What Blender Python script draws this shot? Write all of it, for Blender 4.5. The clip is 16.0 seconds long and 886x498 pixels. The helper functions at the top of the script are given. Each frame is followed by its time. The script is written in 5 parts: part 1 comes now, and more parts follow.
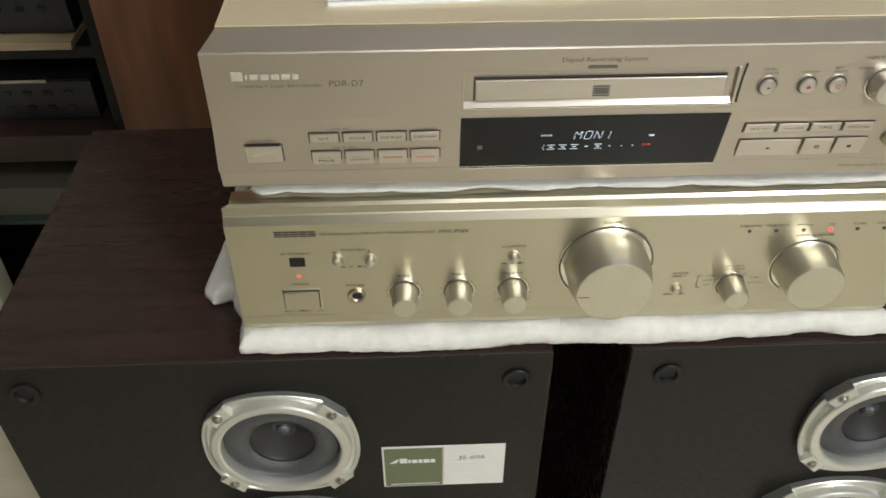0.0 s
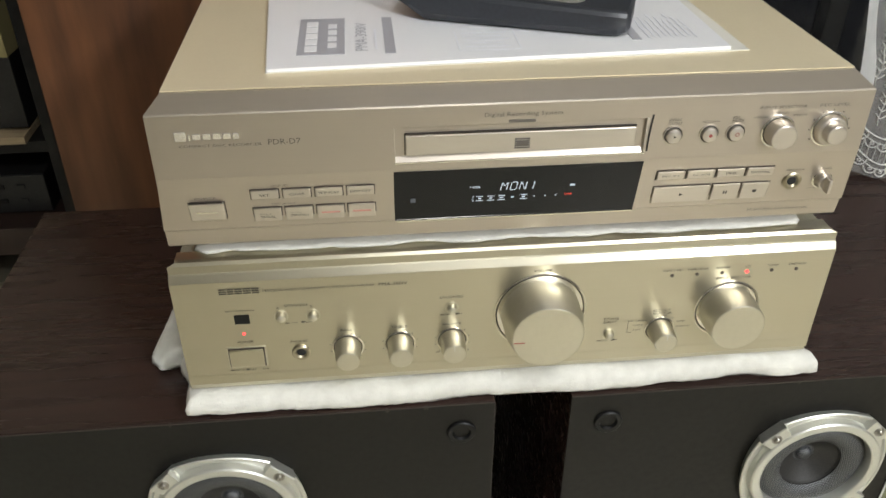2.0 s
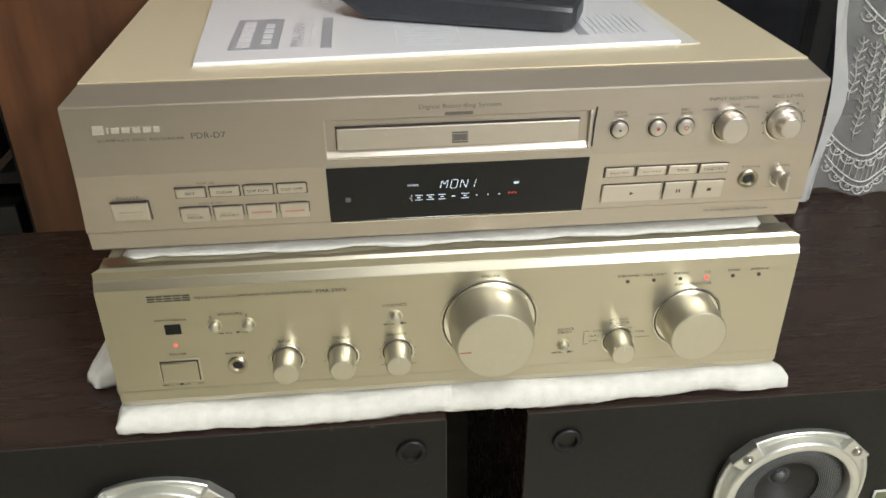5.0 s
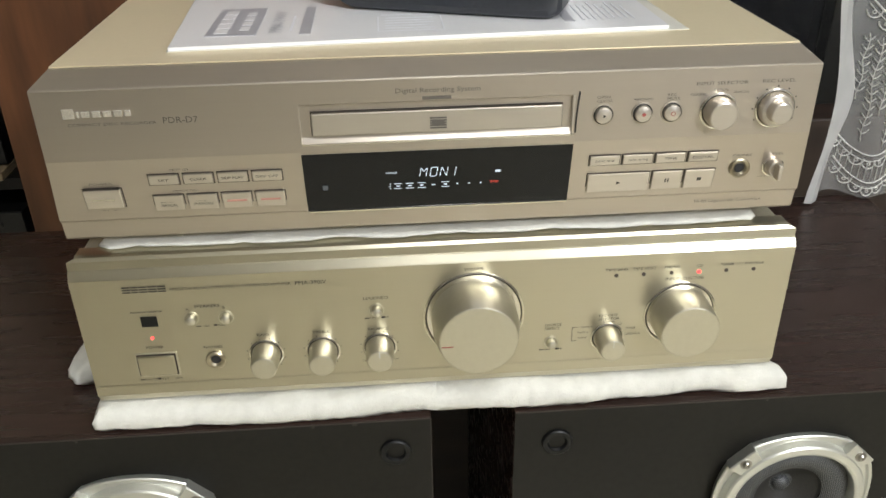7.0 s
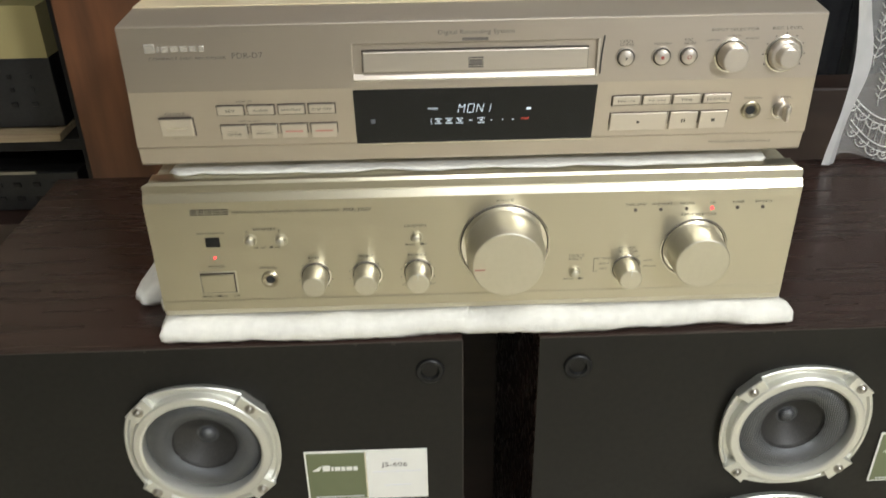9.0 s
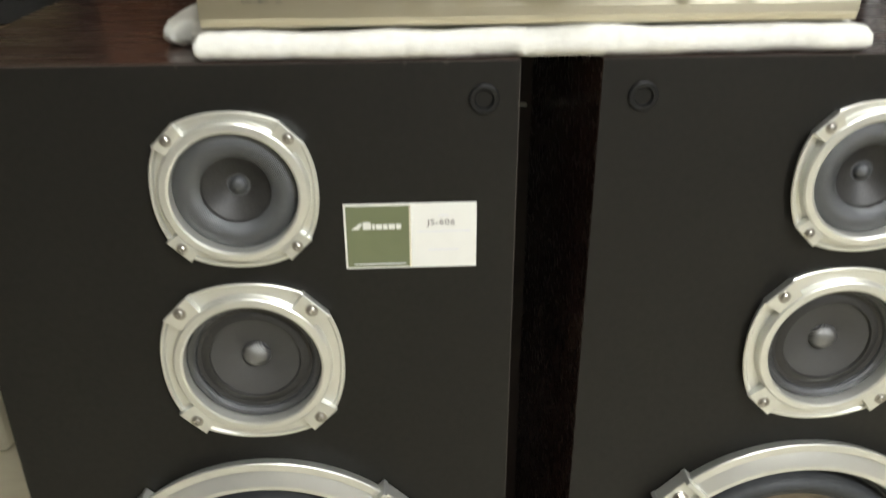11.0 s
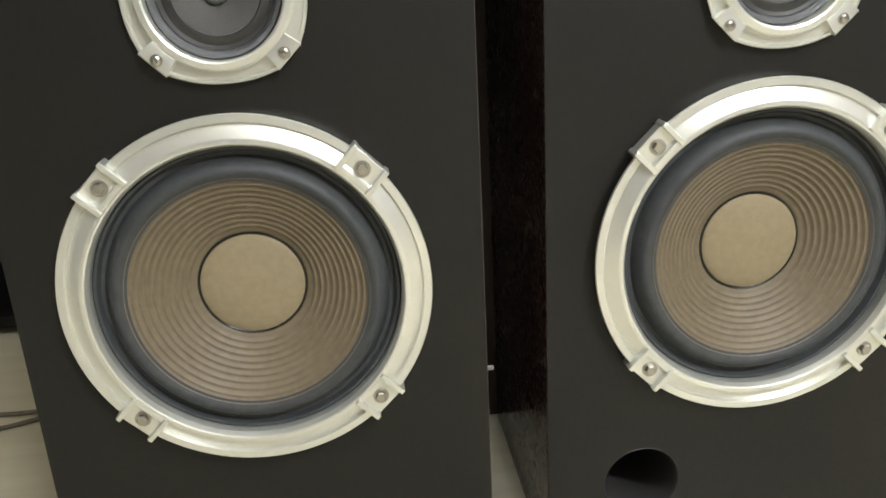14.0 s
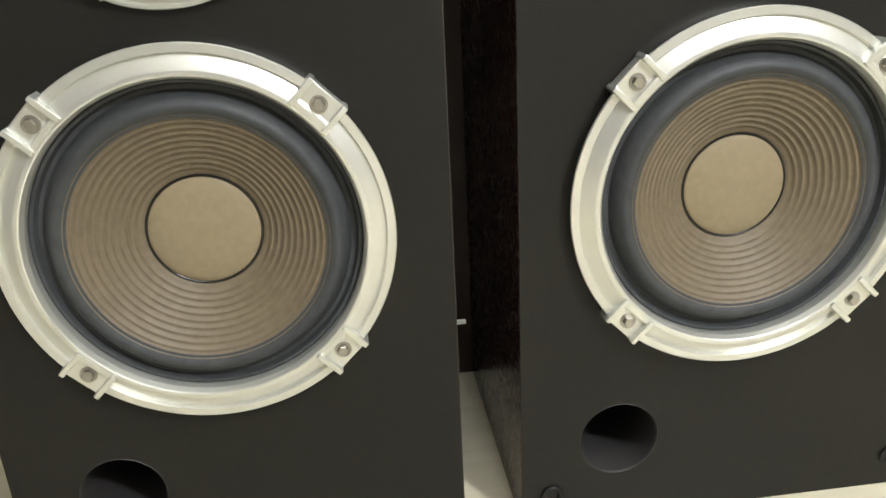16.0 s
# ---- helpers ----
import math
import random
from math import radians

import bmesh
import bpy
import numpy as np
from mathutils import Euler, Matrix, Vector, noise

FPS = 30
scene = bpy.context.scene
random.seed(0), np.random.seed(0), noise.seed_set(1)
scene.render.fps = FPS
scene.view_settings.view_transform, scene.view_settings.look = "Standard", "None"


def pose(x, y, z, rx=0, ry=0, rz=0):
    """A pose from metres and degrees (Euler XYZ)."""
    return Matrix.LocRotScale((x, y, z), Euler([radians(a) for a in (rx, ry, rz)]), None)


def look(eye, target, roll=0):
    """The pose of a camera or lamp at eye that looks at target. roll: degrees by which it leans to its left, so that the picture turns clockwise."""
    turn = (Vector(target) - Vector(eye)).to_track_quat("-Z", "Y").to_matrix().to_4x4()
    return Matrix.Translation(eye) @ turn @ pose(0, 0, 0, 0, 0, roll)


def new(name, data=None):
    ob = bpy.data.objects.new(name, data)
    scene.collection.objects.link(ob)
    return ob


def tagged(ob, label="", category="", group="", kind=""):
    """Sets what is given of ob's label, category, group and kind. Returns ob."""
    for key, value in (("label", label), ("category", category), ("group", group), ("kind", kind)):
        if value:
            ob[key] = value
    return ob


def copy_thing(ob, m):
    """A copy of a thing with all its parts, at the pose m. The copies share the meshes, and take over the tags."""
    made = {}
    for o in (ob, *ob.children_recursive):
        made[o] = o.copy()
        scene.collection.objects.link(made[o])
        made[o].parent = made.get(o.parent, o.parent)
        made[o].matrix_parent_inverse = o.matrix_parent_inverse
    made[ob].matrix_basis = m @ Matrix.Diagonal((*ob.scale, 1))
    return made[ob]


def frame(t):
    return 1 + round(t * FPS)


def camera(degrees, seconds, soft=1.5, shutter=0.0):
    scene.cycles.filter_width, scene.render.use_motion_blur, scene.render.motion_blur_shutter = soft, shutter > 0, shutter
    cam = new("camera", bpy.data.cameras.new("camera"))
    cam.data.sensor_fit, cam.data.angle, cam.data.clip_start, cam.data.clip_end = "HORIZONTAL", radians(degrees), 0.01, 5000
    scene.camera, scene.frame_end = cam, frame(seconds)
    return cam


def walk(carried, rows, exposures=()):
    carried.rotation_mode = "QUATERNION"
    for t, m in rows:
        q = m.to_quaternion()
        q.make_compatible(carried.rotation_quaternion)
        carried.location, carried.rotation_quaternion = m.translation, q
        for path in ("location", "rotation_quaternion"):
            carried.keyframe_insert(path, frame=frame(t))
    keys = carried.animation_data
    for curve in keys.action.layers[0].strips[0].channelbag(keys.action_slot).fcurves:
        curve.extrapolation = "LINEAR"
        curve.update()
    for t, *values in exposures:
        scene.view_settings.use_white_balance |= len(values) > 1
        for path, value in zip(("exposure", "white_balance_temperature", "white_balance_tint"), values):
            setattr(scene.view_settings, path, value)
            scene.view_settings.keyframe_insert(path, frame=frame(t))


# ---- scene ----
cam = camera(56.2, 16.0, soft=1.55, shutter=0.4)
PATH = [
    (0, (-0.123, -0.386, 1.218), (-0.057, 1.138, -0.075), 0.1),
    (0.5, (-0.089, -0.434, 1.216), (-0.067, 1.153, -0.002), 1.0),
    (1, (-0.071, -0.454, 1.215), (-0.043, 1.183, 0.066), -0.5),
    (1.5, (-0.111, -0.411, 1.198), (0.016, 1.229, 0.06), -0.0),
    (2, (-0.111, -0.424, 1.209), (0.058, 1.236, 0.107), 0.2),
    (2.5, (-0.098, -0.431, 1.207), (0.069, 1.267, 0.163), -0.8),
    (3, (-0.096, -0.422, 1.203), (0.067, 1.3, 0.199), -0.9),
    (3.5, (-0.08, -0.423, 1.197), (0.079, 1.308, 0.208), -1.1),
    (4, (-0.071, -0.424, 1.198), (0.1, 1.302, 0.202), -0.7),
    (4.5, (-0.075, -0.422, 1.186), (0.097, 1.298, 0.18), -0.4),
    (7, (-0.049, -0.419, 1.151), (0.07, 1.329, 0.188), -0.9),
    (7.5, (-0.053, -0.415, 1.153), (0.049, 1.327, 0.177), -1.1),
    (8, (-0.053, -0.415, 1.153), (0.038, 1.325, 0.171), -1.2),
    (10.3, (-0.09, -0.582, 1.068), (-0.089, 1.159, 0.082), -0.4),
    (10.5, (-0.106, -0.574, 1.044), (-0.074, 1.167, 0.06), 0.2),
    (11, (-0.107, -0.544, 0.921), (-0.025, 1.255, 0.05), -0.3),
    (11.5, (-0.135, -0.538, 0.779), (0.044, 1.328, 0.083), 0.7),
    (12, (-0.148, -0.611, 0.702), (0.087, 1.297, 0.149), 0.1),
    (12.5, (-0.138, -0.673, 0.655), (0.091, 1.238, 0.113), -1.8),
    (13, (-0.132, -0.69, 0.61), (0.082, 1.215, 0.039), -2.4),
    (13.5, (-0.135, -0.681, 0.588), (0.056, 1.213, -0.025), -2.6),
    (14, (-0.127, -0.669, 0.579), (0.048, 1.213, -0.076), -3.0),
    (14.5, (-0.114, -0.657, 0.561), (0.057, 1.21, -0.135), -3.4),
    (15, (-0.1, -0.645, 0.554), (0.086, 1.211, -0.167), -3.4),
    (15.5, (-0.104, -0.637, 0.551), (0.1, 1.218, -0.168), -3.0),
    (16, (-0.107, -0.634, 0.547), (0.092, 1.216, -0.188), -2.8),
]
walk(cam, [(t, look(eye, target, roll)) for t, eye, target, roll in PATH],
     [(0, -0.47), (1.0, -0.40), (3.5, -0.19), (7, -0.23), (8, -0.23), (10.5, 0.06), (11.0, 0.12), (11.5, 0.66), (12.0, 0.66), (12.5, 0.54), (13.5, 0.52), (14.5, 0.55), (16, 0.62)])

# ---- light ----
world = bpy.data.worlds.new("night")
scene.world = world
world.use_nodes = True
world.node_tree.nodes["Background"].inputs[0].default_value = (0.02, 0.022, 0.03, 1)
world.node_tree.nodes["Background"].inputs[1].default_value = 0.3
LAMPS = [(1.00, -1.80, 2.04, 116), (0.08, -0.95, 2.20, 22)]   # place and power of the two unseen room lamps; second added to fill tops
for lx, ly, lz, power in LAMPS:
    lamp_data = bpy.data.lights.new("ceiling_lamp_light", "POINT")
    lamp_data.shadow_soft_size, lamp_data.energy, lamp_data.color = 0.10, power, (0.97, 1.0, 1.05)
    lamp = new("ceiling_lamp_light", lamp_data)
    lamp.matrix_world = pose(lx, ly, lz)

# ---- materials ----
def mat(name, color, rough=0.5, metal=0.0, coat=0.0, spec=0.5):
    m = bpy.data.materials.new(name)
    m.use_nodes = True
    b = m.node_tree.nodes["Principled BSDF"]
    b.inputs["Base Color"].default_value = (*color, 1)
    b.inputs["Roughness"].default_value = rough
    b.inputs["Metallic"].default_value = metal
    b.inputs["Coat Weight"].default_value = coat
    b.inputs["Specular IOR Level"].default_value = spec
    return m


def vary(m, color2, stretch=(1, 1, 1), scale=30.0, detail=6.0, lo=0.35, hi=0.65, bump=0.0, dist=0.001, rough=None, fine=0.0):
    """Mottle the colour of m towards color2 by stretched noise, with a bump and a roughness range from the same noise."""
    nt = m.node_tree
    n, l = nt.nodes, nt.links
    b = n["Principled BSDF"]
    tc, mp, nz, rp = n.new("ShaderNodeTexCoord"), n.new("ShaderNodeMapping"), n.new("ShaderNodeTexNoise"), n.new("ShaderNodeMapRange")
    mp.inputs["Scale"].default_value = stretch
    nz.inputs["Scale"].default_value, nz.inputs["Detail"].default_value = scale, detail
    rp.inputs["From Min"].default_value, rp.inputs["From Max"].default_value = lo, hi
    mix = n.new("ShaderNodeMix")
    mix.data_type = "RGBA"
    mix.inputs["A"].default_value = b.inputs["Base Color"].default_value
    mix.inputs["B"].default_value = (*color2, 1)
    l.new(tc.outputs["Object"], mp.inputs["Vector"])
    l.new(mp.outputs["Vector"], nz.inputs["Vector"])
    l.new(nz.outputs["Fac"], rp.inputs["Value"])
    l.new(rp.outputs["Result"], mix.inputs["Factor"])
    l.new(mix.outputs["Result"], b.inputs["Base Color"])
    height = nz.outputs["Fac"]
    if fine:
        n2 = n.new("ShaderNodeTexNoise")
        n2.inputs["Scale"].default_value, n2.inputs["Detail"].default_value = fine, 3
        l.new(mp.outputs["Vector"], n2.inputs["Vector"])
        height = n2.outputs["Fac"]
    if bump:
        bp = n.new("ShaderNodeBump")
        bp.inputs["Strength"].default_value, bp.inputs["Distance"].default_value = bump, dist
        l.new(height, bp.inputs["Height"])
        l.new(bp.outputs["Normal"], b.inputs["Normal"])
    if rough:
        r2 = n.new("ShaderNodeMapRange")
        r2.inputs["From Min"].default_value, r2.inputs["From Max"].default_value = lo, hi
        r2.inputs["To Min"].default_value, r2.inputs["To Max"].default_value = rough
        l.new(nz.outputs["Fac"], r2.inputs["Value"])
        l.new(r2.outputs["Result"], b.inputs["Roughness"])
    return m


def glow(name, color, power):
    m = mat(name, color, 0.4)
    b = m.node_tree.nodes["Principled BSDF"]
    b.inputs["Emission Color"].default_value, b.inputs["Emission Strength"].default_value = (*color, 1), power
    return m


def brushed(m, amount):
    """Fine brushing along x: highlights spread up and down."""
    nt = m.node_tree
    v = nt.nodes.new("ShaderNodeCombineXYZ")
    v.inputs[2].default_value = 1.0
    b = nt.nodes["Principled BSDF"]
    b.inputs["Anisotropic"].default_value = amount
    nt.links.new(v.outputs[0], b.inputs["Tangent"])
    return m


GOLD = brushed(vary(mat("brushed_gold", (0.605, 0.567, 0.445), 0.28, 1.0), (0.599, 0.561, 0.439), (1, 1, 60), 14, 5, bump=0.004, dist=0.0001, rough=(0.28, 0.295), fine=300), 0.7)
GOLD_KNOB = vary(mat("satin_gold", (0.72, 0.69, 0.58), 0.40, 1.0), (0.70, 0.67, 0.56), (1, 1, 1), 300, 3, bump=0.02, dist=0.0002)
GOLD_PAINT = vary(mat("gold_paint", (0.46, 0.43, 0.32), 0.42, 0.35), (0.42, 0.39, 0.29), (1, 1, 1), 500, 3, bump=0.05, dist=0.0002)
CHAMP = brushed(vary(mat("champagne_face", (0.565, 0.51, 0.44), 0.31, 0.92), (0.557, 0.502, 0.433), (1, 1, 30), 20, 4, bump=0.006, dist=0.0001, fine=300), 0.55)
CHAMP_KEY = brushed(vary(mat("champagne_key", (0.69, 0.64, 0.57), 0.30, 0.9), (0.67, 0.62, 0.55), (1, 1, 8), 40, 3), 0.5)
CHAMP_LID = vary(mat("champagne_lid", (0.80, 0.70, 0.485), 0.40, 0.25), (0.785, 0.685, 0.472), (1, 1, 1), 400, 3, bump=0.015, dist=0.0002)
GROOVE = mat("dark_gold_groove", (0.07, 0.06, 0.042), 0.5, 0.4)
KEY_GAP = mat("bronze_shadow_gap", (0.040, 0.030, 0.022), 0.55)
CUP = mat("socket_plastic", (0.006, 0.006, 0.006), 0.42, 0.0, 0.0, 0.35)
DARK = mat("dark_gap", (0.015, 0.015, 0.015), 0.6)
PRINT = mat("print_dark", (0.055, 0.05, 0.042), 0.6)
PRINT_SOFT = mat("print_faint", (0.15, 0.135, 0.115), 0.5, 0.3)
SILVER_PRINT = mat("raised_silver", (0.86, 0.82, 0.74), 0.25, 0.8)
CHROME = mat("polished_metal", (0.85, 0.82, 0.74), 0.14, 1.0)
JACK_GOLD = mat("jack_metal", (0.48, 0.43, 0.32), 0.28, 1.0)
RED_PRINT = mat("print_red", (0.38, 0.09, 0.08), 0.5)
RED_FAINT = mat("print_faint_red", (0.55, 0.27, 0.22), 0.5)
LED_ON = glow("led_red", (1.0, 0.05, 0.05), 3.0)
LED_OFF = mat("led_off", (0.085, 0.070, 0.060), 0.35)
VFD = glow("display_white", (0.72, 0.82, 0.92), 0.34)
VFD_DIM = glow("display_grey", (0.10, 0.11, 0.12), 0.08)
VFD_RED = glow("display_red", (1.0, 0.10, 0.06), 0.55)
SMOKE = mat("smoked_window", (0.006, 0.0065, 0.007), 0.08, 0.0, 0.0, 0.35)
VENEER = vary(mat("dark_walnut_veneer", (0.043, 0.024, 0.019), 0.25), (0.030, 0.017, 0.013), (1.0, 12, 12), 9, 8, bump=0.02, dist=0.0003, rough=(0.20, 0.30))
BAFFLE = vary(mat("charcoal_baffle", (0.0090, 0.0081, 0.0064), 0.42, 0, 0, 0.32), (0.0074, 0.0067, 0.0053), (1, 1, 1), 180, 6, bump=0.03, dist=0.0003, rough=(0.40, 0.50))
EDGE = mat("worn_edge", (0.040, 0.031, 0.025), 0.6)
ALU = vary(mat("cast_aluminium", (0.715, 0.715, 0.660), 0.32, 0.74), (0.685, 0.685, 0.630), (1, 1, 1), 40, 3)
STEEL = mat("bolt_steel", (0.42, 0.40, 0.36), 0.3, 1.0)
RUBBER = vary(mat("rubber_surround", (0.046, 0.049, 0.051), 0.60, 0, 0, 0.4), (0.036, 0.039, 0.041), (1, 1, 1), 120, 4, bump=0.05, dist=0.0003)
CONE = vary(mat("brown_paper_cone", (0.150, 0.117, 0.073), 0.55), (0.128, 0.100, 0.062), (1, 1, 1), 140, 6, bump=0.15, dist=0.0003)
CAP = vary(mat("paper_dust_cap", (0.250, 0.200, 0.120), 0.6), (0.225, 0.178, 0.105), (1, 1, 1), 160, 5, bump=0.12, dist=0.0003)


def woven(name, color, gap, period, rough, metal, turn=0.0, bump=0.6):
    """A fine wire or thread weave: two crossed sets of strands with dark gaps between."""
    m = mat(name, color, rough, metal)
    n, l = m.node_tree.nodes, m.node_tree.links
    b = n["Principled BSDF"]
    tc, mp = n.new("ShaderNodeTexCoord"), n.new("ShaderNodeMapping")
    mp.inputs["Rotation"].default_value = (0, radians(turn), 0)
    l.new(tc.outputs["Object"], mp.inputs["Vector"])
    strands = []
    for axis in ("X", "Z"):
        w = n.new("ShaderNodeTexWave")
        w.bands_direction = axis
        w.inputs["Scale"].default_value = 0.314 / period
        l.new(mp.outputs["Vector"], w.inputs["Vector"])
        strands.append(w)
    top = n.new("ShaderNodeMath")
    top.operation = "MULTIPLY"
    l.new(strands[0].outputs["Fac"], top.inputs[0])
    l.new(strands[1].outputs["Fac"], top.inputs[1])
    mix = n.new("ShaderNodeMix")
    mix.data_type = "RGBA"
    mix.inputs["A"].default_value, mix.inputs["B"].default_value = (*gap, 1), (*color, 1)
    l.new(top.outputs[0], mix.inputs["Factor"])
    l.new(mix.outputs["Result"], b.inputs["Base Color"])
    bp = n.new("ShaderNodeBump")
    bp.inputs["Strength"].default_value, bp.inputs["Distance"].default_value = bump, period * 0.3
    l.new(top.outputs[0], bp.inputs["Height"])
    l.new(bp.outputs["Normal"], b.inputs["Normal"])
    return m


MESH = woven("dark_screen", (0.30, 0.31, 0.32), (0.055, 0.057, 0.059), 0.0012, 0.34, 0.6, 20)
SCREEN = woven("grey_wire_screen", (0.34, 0.345, 0.35), (0.035, 0.036, 0.038), 0.0013, 0.32, 0.8, 35)
MESH2 = vary(mat("dark_cone", (0.040, 0.038, 0.035), 0.5, 0.2), (0.026, 0.025, 0.023), (1, 1, 1), 900, 2, bump=0.15, dist=0.0003)
WEAVE = woven("woven_cone_cloth", (0.115, 0.112, 0.105), (0.045, 0.044, 0.042), 0.0012, 0.5, 0.2, 40)
DOME = woven("woven_dome", (0.62, 0.62, 0.60), (0.10, 0.10, 0.10), 0.0015, 0.30, 0.8, 38)
GLUE = mat("glossy_black_glue", (0.012, 0.011, 0.010), 0.12)
BLACK = vary(mat("black_plastic", (0.014, 0.014, 0.014), 0.4), (0.02, 0.02, 0.02), (1, 1, 1), 300, 3, bump=0.05, dist=0.0003)
TUBE = mat("port_tube", (0.034, 0.032, 0.031), 0.5)
LABEL_GREEN = vary(mat("label_green", (0.145, 0.165, 0.085), 0.28), (0.138, 0.158, 0.08), (1, 1, 1), 80)
LABEL_WHITE = vary(mat("label_white", (0.78, 0.78, 0.72), 0.28), (0.76, 0.76, 0.70), (1, 1, 1), 60)
FLEECE = vary(mat("white_fleece", (0.82, 0.81, 0.74), 0.95), (0.74, 0.73, 0.66), (1, 1, 1), 120, 6, bump=0.5, dist=0.0008, fine=900)
PAPER = vary(mat("paper_white", (0.95, 0.95, 0.96), 0.22, 0, 0.4), (0.93, 0.935, 0.95), (1, 1, 1), 20)
PLASTIC_BAG = mat("clear_sleeve", (0.80, 0.78, 0.70), 0.2)
PAPER_GREY = mat("paper_print_grey", (0.40, 0.40, 0.43), 0.4)
PAPER_FAINT = mat("paper_print_faint", (0.70, 0.71, 0.75), 0.5)
REMOTE = vary(mat("remote_slate", (0.032, 0.035, 0.042), 0.38), (0.026, 0.028, 0.034), (1, 1, 1), 400, 3, bump=0.06, dist=0.0002)
REMOTE_PLATE = vary(mat("remote_plate", (0.42, 0.40, 0.35), 0.4, 0.4), (0.38, 0.36, 0.31), (1, 1, 1), 80)
WOOD = vary(mat("red_brown_wood", (0.185, 0.074, 0.030), 0.38), (0.070, 0.028, 0.012), (7, 7, 1.0), 5, 8, lo=0.3, hi=0.7, bump=0.05, dist=0.0004, rough=(0.36, 0.5))
FLOOR = vary(mat("pale_floor", (0.66, 0.61, 0.46), 0.35), (0.60, 0.55, 0.41), (1, 6, 1), 6, 6, bump=0.03, dist=0.0005)
# WALL: unseen side and back walls, coloured dark to hold down bounced light
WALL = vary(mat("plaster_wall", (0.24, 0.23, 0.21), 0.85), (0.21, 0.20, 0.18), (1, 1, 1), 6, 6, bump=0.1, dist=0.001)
CEIL = vary(mat("ceiling_board", (0.80, 0.79, 0.75), 0.9), (0.77, 0.76, 0.72), (1, 1, 1), 8, 5)
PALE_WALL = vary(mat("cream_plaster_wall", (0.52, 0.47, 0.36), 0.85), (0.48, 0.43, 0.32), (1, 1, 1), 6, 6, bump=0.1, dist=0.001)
RACK = vary(mat("rack_black", (0.009, 0.0085, 0.008), 0.5, 0, 0, 0.3), (0.014, 0.013, 0.012), (1, 1, 1), 60, 4, bump=0.05, dist=0.0004)
PLANK = vary(mat("raw_plank_edge", (0.42, 0.33, 0.20), 0.7), (0.28, 0.20, 0.12), (1, 30, 30), 8, 6, bump=0.2, dist=0.0006)
GLASS_DARK = mat("night_pane", (0.012, 0.013, 0.016), 0.06)
ENAMEL = vary(mat("cream_enamel", (0.74, 0.70, 0.55), 0.25, 0.0, 0.3), (0.68, 0.64, 0.50), (1, 1, 1), 5)
LEDGE = vary(mat("dim_brown_wood", (0.040, 0.022, 0.016), 0.5), (0.024, 0.013, 0.010), (1.0, 7, 7), 6, 6)

# ---- builders ----
WORLD = {}


def thing(name, at, label, category, group=""):
    e = new(name)
    e.empty_display_size = 0.02
    e.location = at
    WORLD[e] = Matrix.Translation(at)
    return tagged(e, label, category, group)


def link(name, me, parent=None, label="", m=None):
    ob = new(name, me)
    m = m or Matrix()
    if parent:
        ob.parent = parent
        ob.matrix_parent_inverse = WORLD[parent].inverted()
    ob.matrix_basis = m
    WORLD[ob] = m
    return tagged(ob, label)


def mesh_of(bm, material, name="part", smooth=False):
    me = bpy.data.meshes.new(name)
    bmesh.ops.recalc_face_normals(bm, faces=bm.faces)
    bm.to_mesh(me)
    bm.free()
    me.materials.append(material)
    if smooth:
        me.shade_smooth()
        me.set_sharp_from_angle(angle=radians(22))
    return me


def part(name, bm, material, parent, label="", smooth=True, m=None):
    return link(name, mesh_of(bm, material, name, smooth), parent, label, m)


def structure(name, bm, material, label, category, smooth=False):
    return tagged(link(name, mesh_of(bm, material, name, smooth)), label, category, kind="structure")


def box(x0, x1, y0, y1, z0, z1, bevel=0.0, bm=None, seg=2):
    own = bmesh.new()
    bmesh.ops.create_cube(own, size=1)
    for v in own.verts:
        v.co = Vector((x0 + (v.co.x + 0.5) * (x1 - x0), y0 + (v.co.y + 0.5) * (y1 - y0), z0 + (v.co.z + 0.5) * (z1 - z0)))
    if bevel:
        bmesh.ops.bevel(own, geom=own.edges[:], offset=bevel, segments=seg, affect="EDGES", profile=0.5)
    return join(bm, own)


def join(bm, own, m=None):
    if m:
        own.transform(m)
    if bm is None:
        return own
    me = bpy.data.meshes.new("tmp")
    own.to_mesh(me)
    own.free()
    bm.from_mesh(me)
    bpy.data.meshes.remove(me)
    return bm


def lathe(cx, cz, profile, seg=48, bm=None, close=True):
    """A turned body about an axis along y through (cx, cz): profile of (radius, y)."""
    own = bmesh.new()
    rings = []
    for r, y in profile:
        if r < 1e-6:
            rings.append([own.verts.new((cx, y, cz))])
        else:
            rings.append([own.verts.new((cx + r * math.cos(a), y, cz + r * math.sin(a))) for a in (2 * math.pi * i / seg for i in range(seg))])
    for a, b in zip(rings, rings[1:]):
        for i in range(seg):
            j = (i + 1) % seg
            if len(a) == 1 and len(b) > 1:
                own.faces.new((a[0], b[i], b[j]))
            elif len(b) == 1 and len(a) > 1:
                own.faces.new((a[i], a[j], b[0]))
            elif len(a) > 1:
                own.faces.new((a[i], a[j], b[j], b[i]))
    return join(bm, own)


def prism_x(profile, x0, x1, bm=None):
    """A closed (y, z) outline drawn out from x0 to x1."""
    own = bmesh.new()
    a = [own.verts.new((x0, y, z)) for y, z in profile]
    b = [own.verts.new((x1, y, z)) for y, z in profile]
    n = len(profile)
    for i in range(n):
        own.faces.new((a[i], a[(i + 1) % n], b[(i + 1) % n], b[i]))
    own.faces.new(a)
    own.faces.new(b[::-1])
    return join(bm, own)


